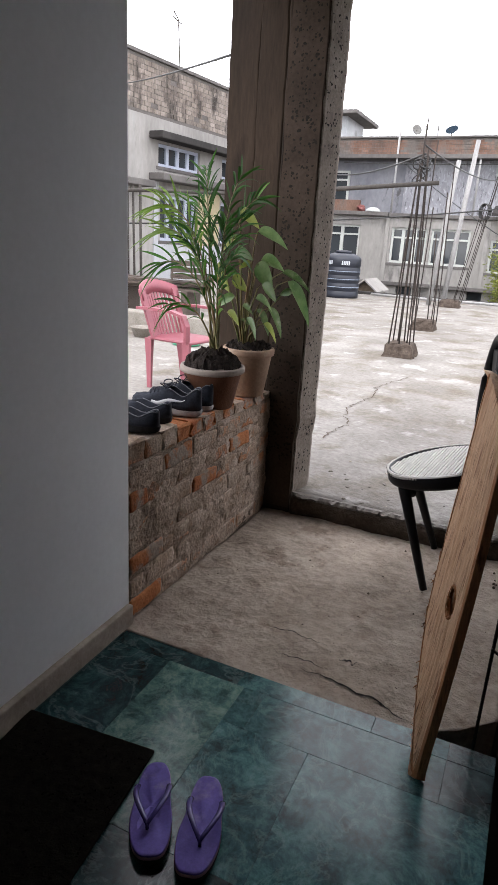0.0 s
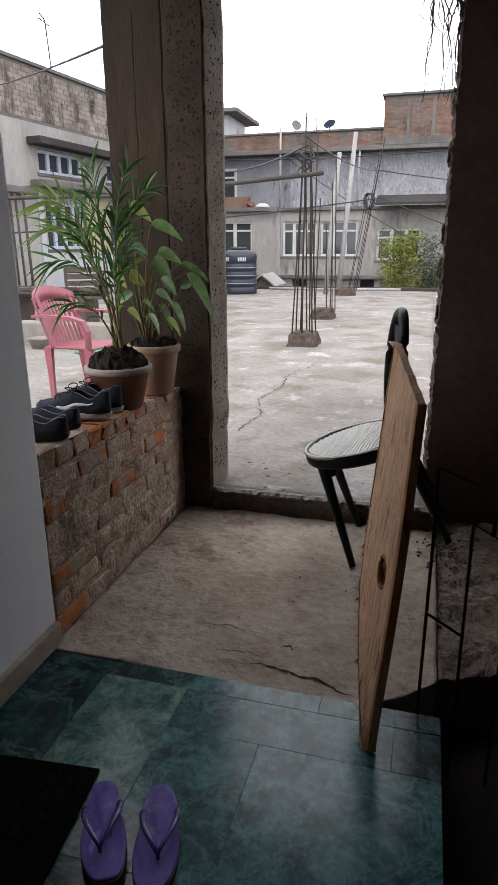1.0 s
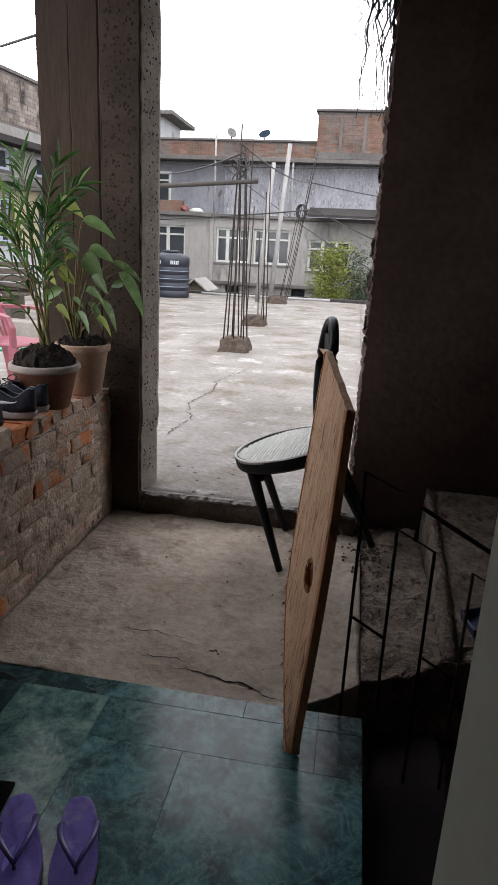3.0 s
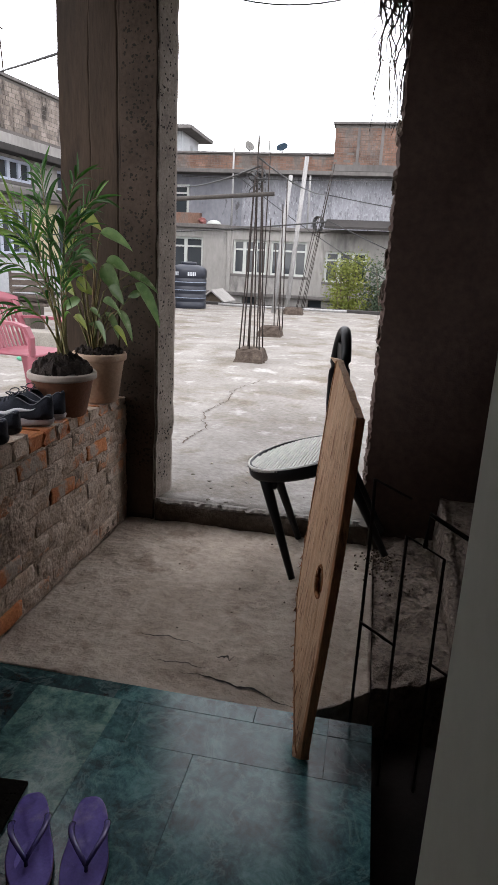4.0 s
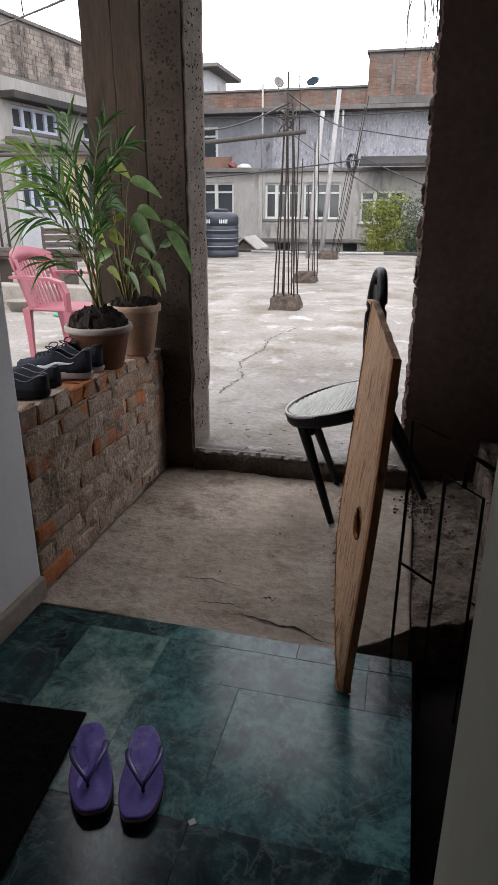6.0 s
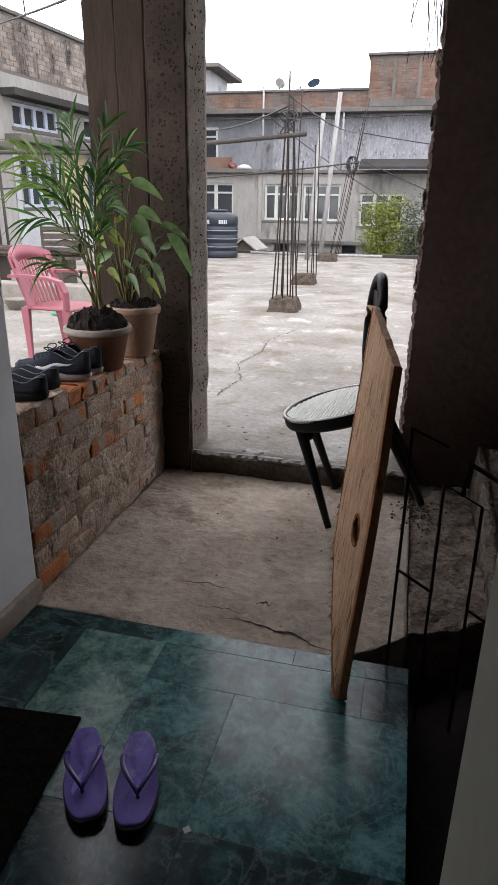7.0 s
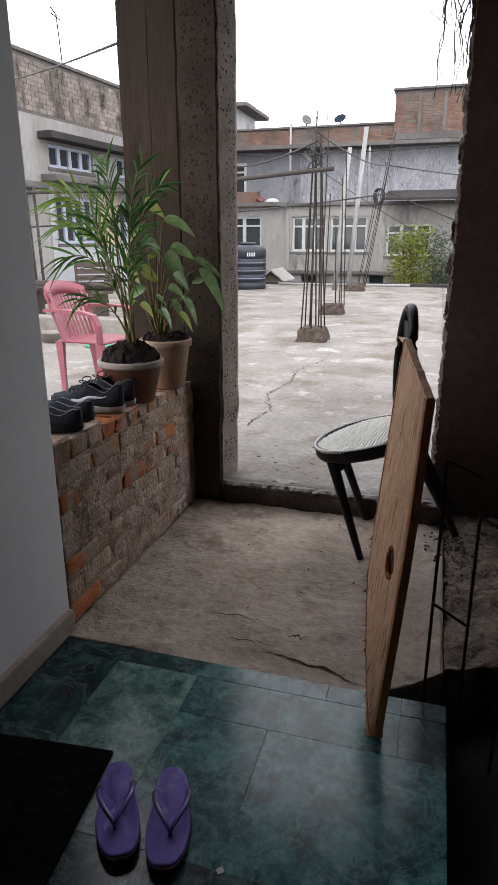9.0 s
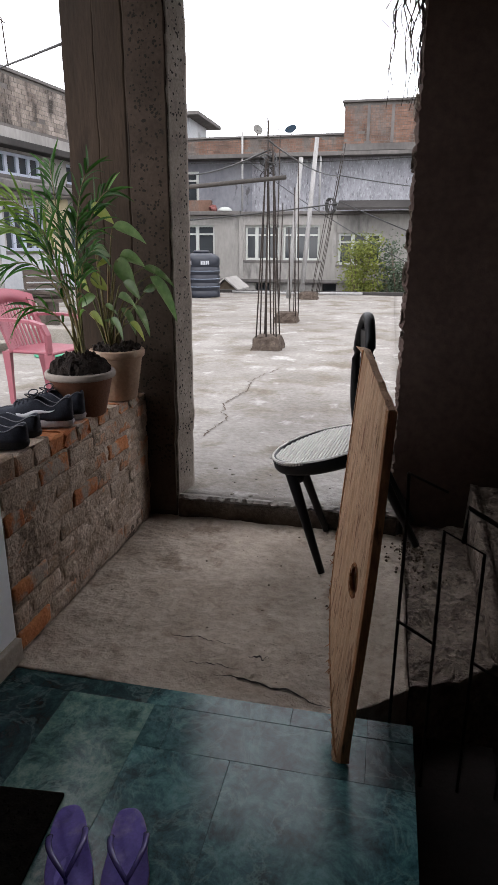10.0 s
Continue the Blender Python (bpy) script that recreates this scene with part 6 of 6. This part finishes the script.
def poles_and_wires():
    def pole(name, label, pts, r, r2, material, sub="shaft"):
        t = thing(name, label, "pole")
        bm = bmesh.new()
        tube(bm, pts, r, 10, r2)
        part(sub, bm, material, t, "", True)
    pole("bamboo_pole", "grey bamboo pole tied across the reinforcement bars", [(-2.95, 8.06, 1.87), (-1.9, 8.10, 1.96), (-0.72, 8.12, 2.05)], 0.028, 0.024, "pole")
    pole("white_pole", "whitewashed pole leaning at the terrace edge", [(-1.97, 16.55, 0.10), (-1.86, 16.5, 1.7), (-1.72, 16.45, 3.32)], 0.062, 0.05, "pole_white")
    pole("white_pole", "tall whitewashed pole standing at the terrace edge", [(-1.66, 16.65, 0.10), (-1.52, 16.6, 1.9), (-1.37, 16.5, 3.74)], 0.062, 0.05, "pole_white")
    pole("white_pipe", "white plastic pipe lying along the terrace edge", [(-3.7, 17.75, 0.15), (-2.4, 17.65, 0.15), (-0.2, 17.85, 0.15)], 0.035, 0.035, "pole_white")
    lines = (((-7.0, 20.5, 3.9), (-0.92, 8.2, 2.35), 0.35, 0.012), ((-7.6, 11.2, 1.5), (-0.8, 16.4, 2.30), 0.1, 0.016), ((-0.8, 16.4, 2.35), (6.0, 18.15, 0.2), 0.2, 0.014),
             ((-0.95, 8.2, 2.45), (-0.85, 16.4, 2.9), 0.1, 0.010), ((-6.8, 24.2, 4.2), (4.0, 23.6, 4.3), 0.12, 0.015), ((-4.8, 24.3, 4.3), (2.5, 18.15, 0.2), 0.25, 0.013), ((-0.8, 16.4, 2.9), (5.5, 23.6, 3.0), 0.15, 0.013))
    for a, b, sag, r in lines:
        t = thing("cable", "thin dark cable strung across the terrace", "cable", (0, 0, 0), 0, "cables over the terrace")
        bm = bmesh.new()
        tube(bm, arc(a, b, sag), r, 5)
        part("strand", bm, "wire", t, "", True)
    # wires near the pillar top
    t = thing("cable", "drooping thin wire between pillar and lintel", "cable")
    bm = bmesh.new()
    tube(bm, arc((-0.44, 3.54, 2.44), (0.53, 3.60, 2.43), 0.10), 0.003, 5)
    part("strand", bm, "wire", t, "", True)
    t = thing("cable", "dark cable running up past the pillar", "cable")
    bm = bmesh.new()
    tube(bm, arc((-9.75, 14.1, 4.68), (-0.93, 3.5, 2.155), 0.08), 0.0065, 5)
    part("strand", bm, "wire", t, "", True)
    t = thing("tie_wire", "loops of tie wire knotted round the bar tops", "wire", (-0.95, 8.25, 2.18))
    rnd = random.Random(23)
    for k in range(7):
        bm = bmesh.new()
        c = Vector((rnd.uniform(-0.03, 0.03), rnd.uniform(-0.03, 0.03), rnd.uniform(-0.12, 0.14)))
        q = rnd.uniform(0.05, 0.10)
        tube(bm, [c + Vector((q * math.cos(a), q * math.sin(a), 0.05 * math.sin(a + k))) for a in [6.2832 * i / 14 for i in range(15)]], 0.007, 5)
        part("loop", bm, "wire", t, "", True)
    # coil of wire on the third stub
    t = thing("wire_coil", "small coil of dark wire hung on a bar", "wire", (-1.02, 16.4, 2.25))
    bm = bmesh.new()
    for k in range(4):
        tube(bm, [(0.10 * math.cos(a) + 0.02 * k, 0.02 * k, 0.17 * math.sin(a)) for a in [6.2832 * i / 18 for i in range(19)]], 0.012, 5)
    part("coil", bm, "wire", t, "", True)


def bush(loc, r, h, material, count, seed, label):
    t = thing("bush", label, "bush", loc)
    rnd = random.Random(seed)
    tips = []
    bm = bmesh.new()
    for i in range(16):
        a, q = rnd.uniform(0, 6.2832), r * rnd.uniform(0.2, 1.0)
        tip = Vector((q * math.cos(a), q * math.sin(a), h * rnd.uniform(0.45, 1.05)))
        mid = tip * 0.5 + Vector((rnd.uniform(-0.1, 0.1), rnd.uniform(-0.1, 0.1), 0.1))
        tube(bm, [(0, 0, 0), mid, tip], 0.03, 5, 0.008)
        tips += [mid, mid.lerp(tip, 0.5), tip, tip]
    part("branches", bm, "bark_grey", t, "", True)
    verts, faces = [], []
    for i in range(count):
        c = rnd.choice(tips) + Vector((rnd.gauss(0, 0.19), rnd.gauss(0, 0.19), rnd.gauss(0, 0.17)))
        d = Vector((rnd.gauss(0, 1), rnd.gauss(0, 1), rnd.gauss(0, 0.7))).normalized()
        s = d.cross(Vector((rnd.gauss(0, 1), rnd.gauss(0, 1), rnd.gauss(0, 1)))).normalized()
        L, W = rnd.uniform(0.06, 0.12), rnd.uniform(0.018, 0.035)
        k = len(verts)
        verts += [c, c + d * L * 0.5 + s * W, c + d * L, c + d * L * 0.5 - s * W]
        faces += [(k, k + 1, k + 2), (k, k + 2, k + 3)]
    me = bpy.data.meshes.new("leaves")
    me.from_pydata([tuple(v) for v in verts], [], faces)
    me.materials.append(M[material])
    ob = new("leaves", me)
    ob.parent = t
    tagged(ob, kind="stuff")


def ground():
    bm = bmesh.new()
    vs = [bm.verts.new(p) for p in ((-600, -600, -6.2), (600, -600, -6.2), (600, 600, -6.2), (-600, 600, -6.2))]
    bm.faces.new(vs)
    piece_of_setting("ground", bm, "ground", "dull earth ground far below the terrace", "ground")
    bm = bmesh.new()
    box(bm, -11, -4, -6.2, 9, 18.0, -0.36)
    piece_of_setting("lower_storey", bm, "concrete_far", "storey under the roof terrace", "building")


def shed_roof():
    t = thing("tin_roof", "small grey gabled roof just below the terrace edge", "roof")
    bm = bmesh.new()
    for s in (-1, 1):
        loft(bm, [[(-4.25 + s * x, y, 0.47 - 0.8 * x - dz) for x, dz in ((0, 0), (0.42, 0), (0.42, 0.05), (0, 0.05))] for y in (19.0, 20.5)])
    part("sheets", bm, "plaster_far", t)
    bm = bmesh.new()
    loft(bm, [[(-4.60, y, -0.5), (-3.90, y, -0.5), (-3.92, y, 0.13), (-4.25, y, 0.40), (-4.58, y, 0.13)] for y in (19.15, 20.4)])
    part("gable", bm, "bark_grey", t, "dark gable opening")
    bm = bmesh.new()
    box(bm, -4.6, 19.15, -6.2, -3.9, 20.4, -0.51)
    part("body", bm, "concrete_far", t)


ground()
far_house()
ledge_clutter()
roof_room()
side_house()
left_yard()
water_tank((-4.18, 16.45, 0.10))
rebar_stub((-0.93, 8.25, 0.10), ((-1, -1, 2.15), (1, -1, 2.30), (-1, 1, 2.1), (1, 1, 2.25), (0, -1, 2.55), (-0.4, 0.3, 2.0), (0.2, 0.5, 2.2), (0.6, -0.2, 1.9)), "rebar columns", 0.19, -0.004, 0.125, 0.6)
rebar_stub((-1.17, 11.25, 0.10), ((-1, -1, 2.85), (1, -1, 2.1), (-1, 1, 1.9), (1, 1, 2.55), (0.3, 0, 1.5), (0.6, 0.4, 1.2)), "rebar columns", 0.20, -0.006, 0.17, 0.2)
rebar_stub((-1.45, 16.45, 0.10), ((0.6, -1, 2.3), (1, 1, 3.3), (0.3, 0.5, 2.0), (1.3, 0, 3.0), (1.5, 0.6, 3.5)), "rebar columns", 0.25, 0.17, 0.16, 0.3)
poles_and_wires()
pink_chair((-2.16, 5.16, 0.10), -8)
bush((-0.55, 21.6, -1.3), 0.68, 2.65, "bush", 4300, 3, "yellow-green leafy bush growing up beside the house")
bush((0.75, 22.0, -1.3), 1.0, 2.55, "bush_dark", 3600, 4, "dull green bush beside the house wall")
dish((-3.25, 24.65, 5.06), 0.21, "dish", 44, -15)
dish((-4.45, 24.65, 5.09), 0.18, "dish_pale", 66, 40)
shed_roof()

# ---- bricks and tiles ----
brick_parapet()
tile_floor()
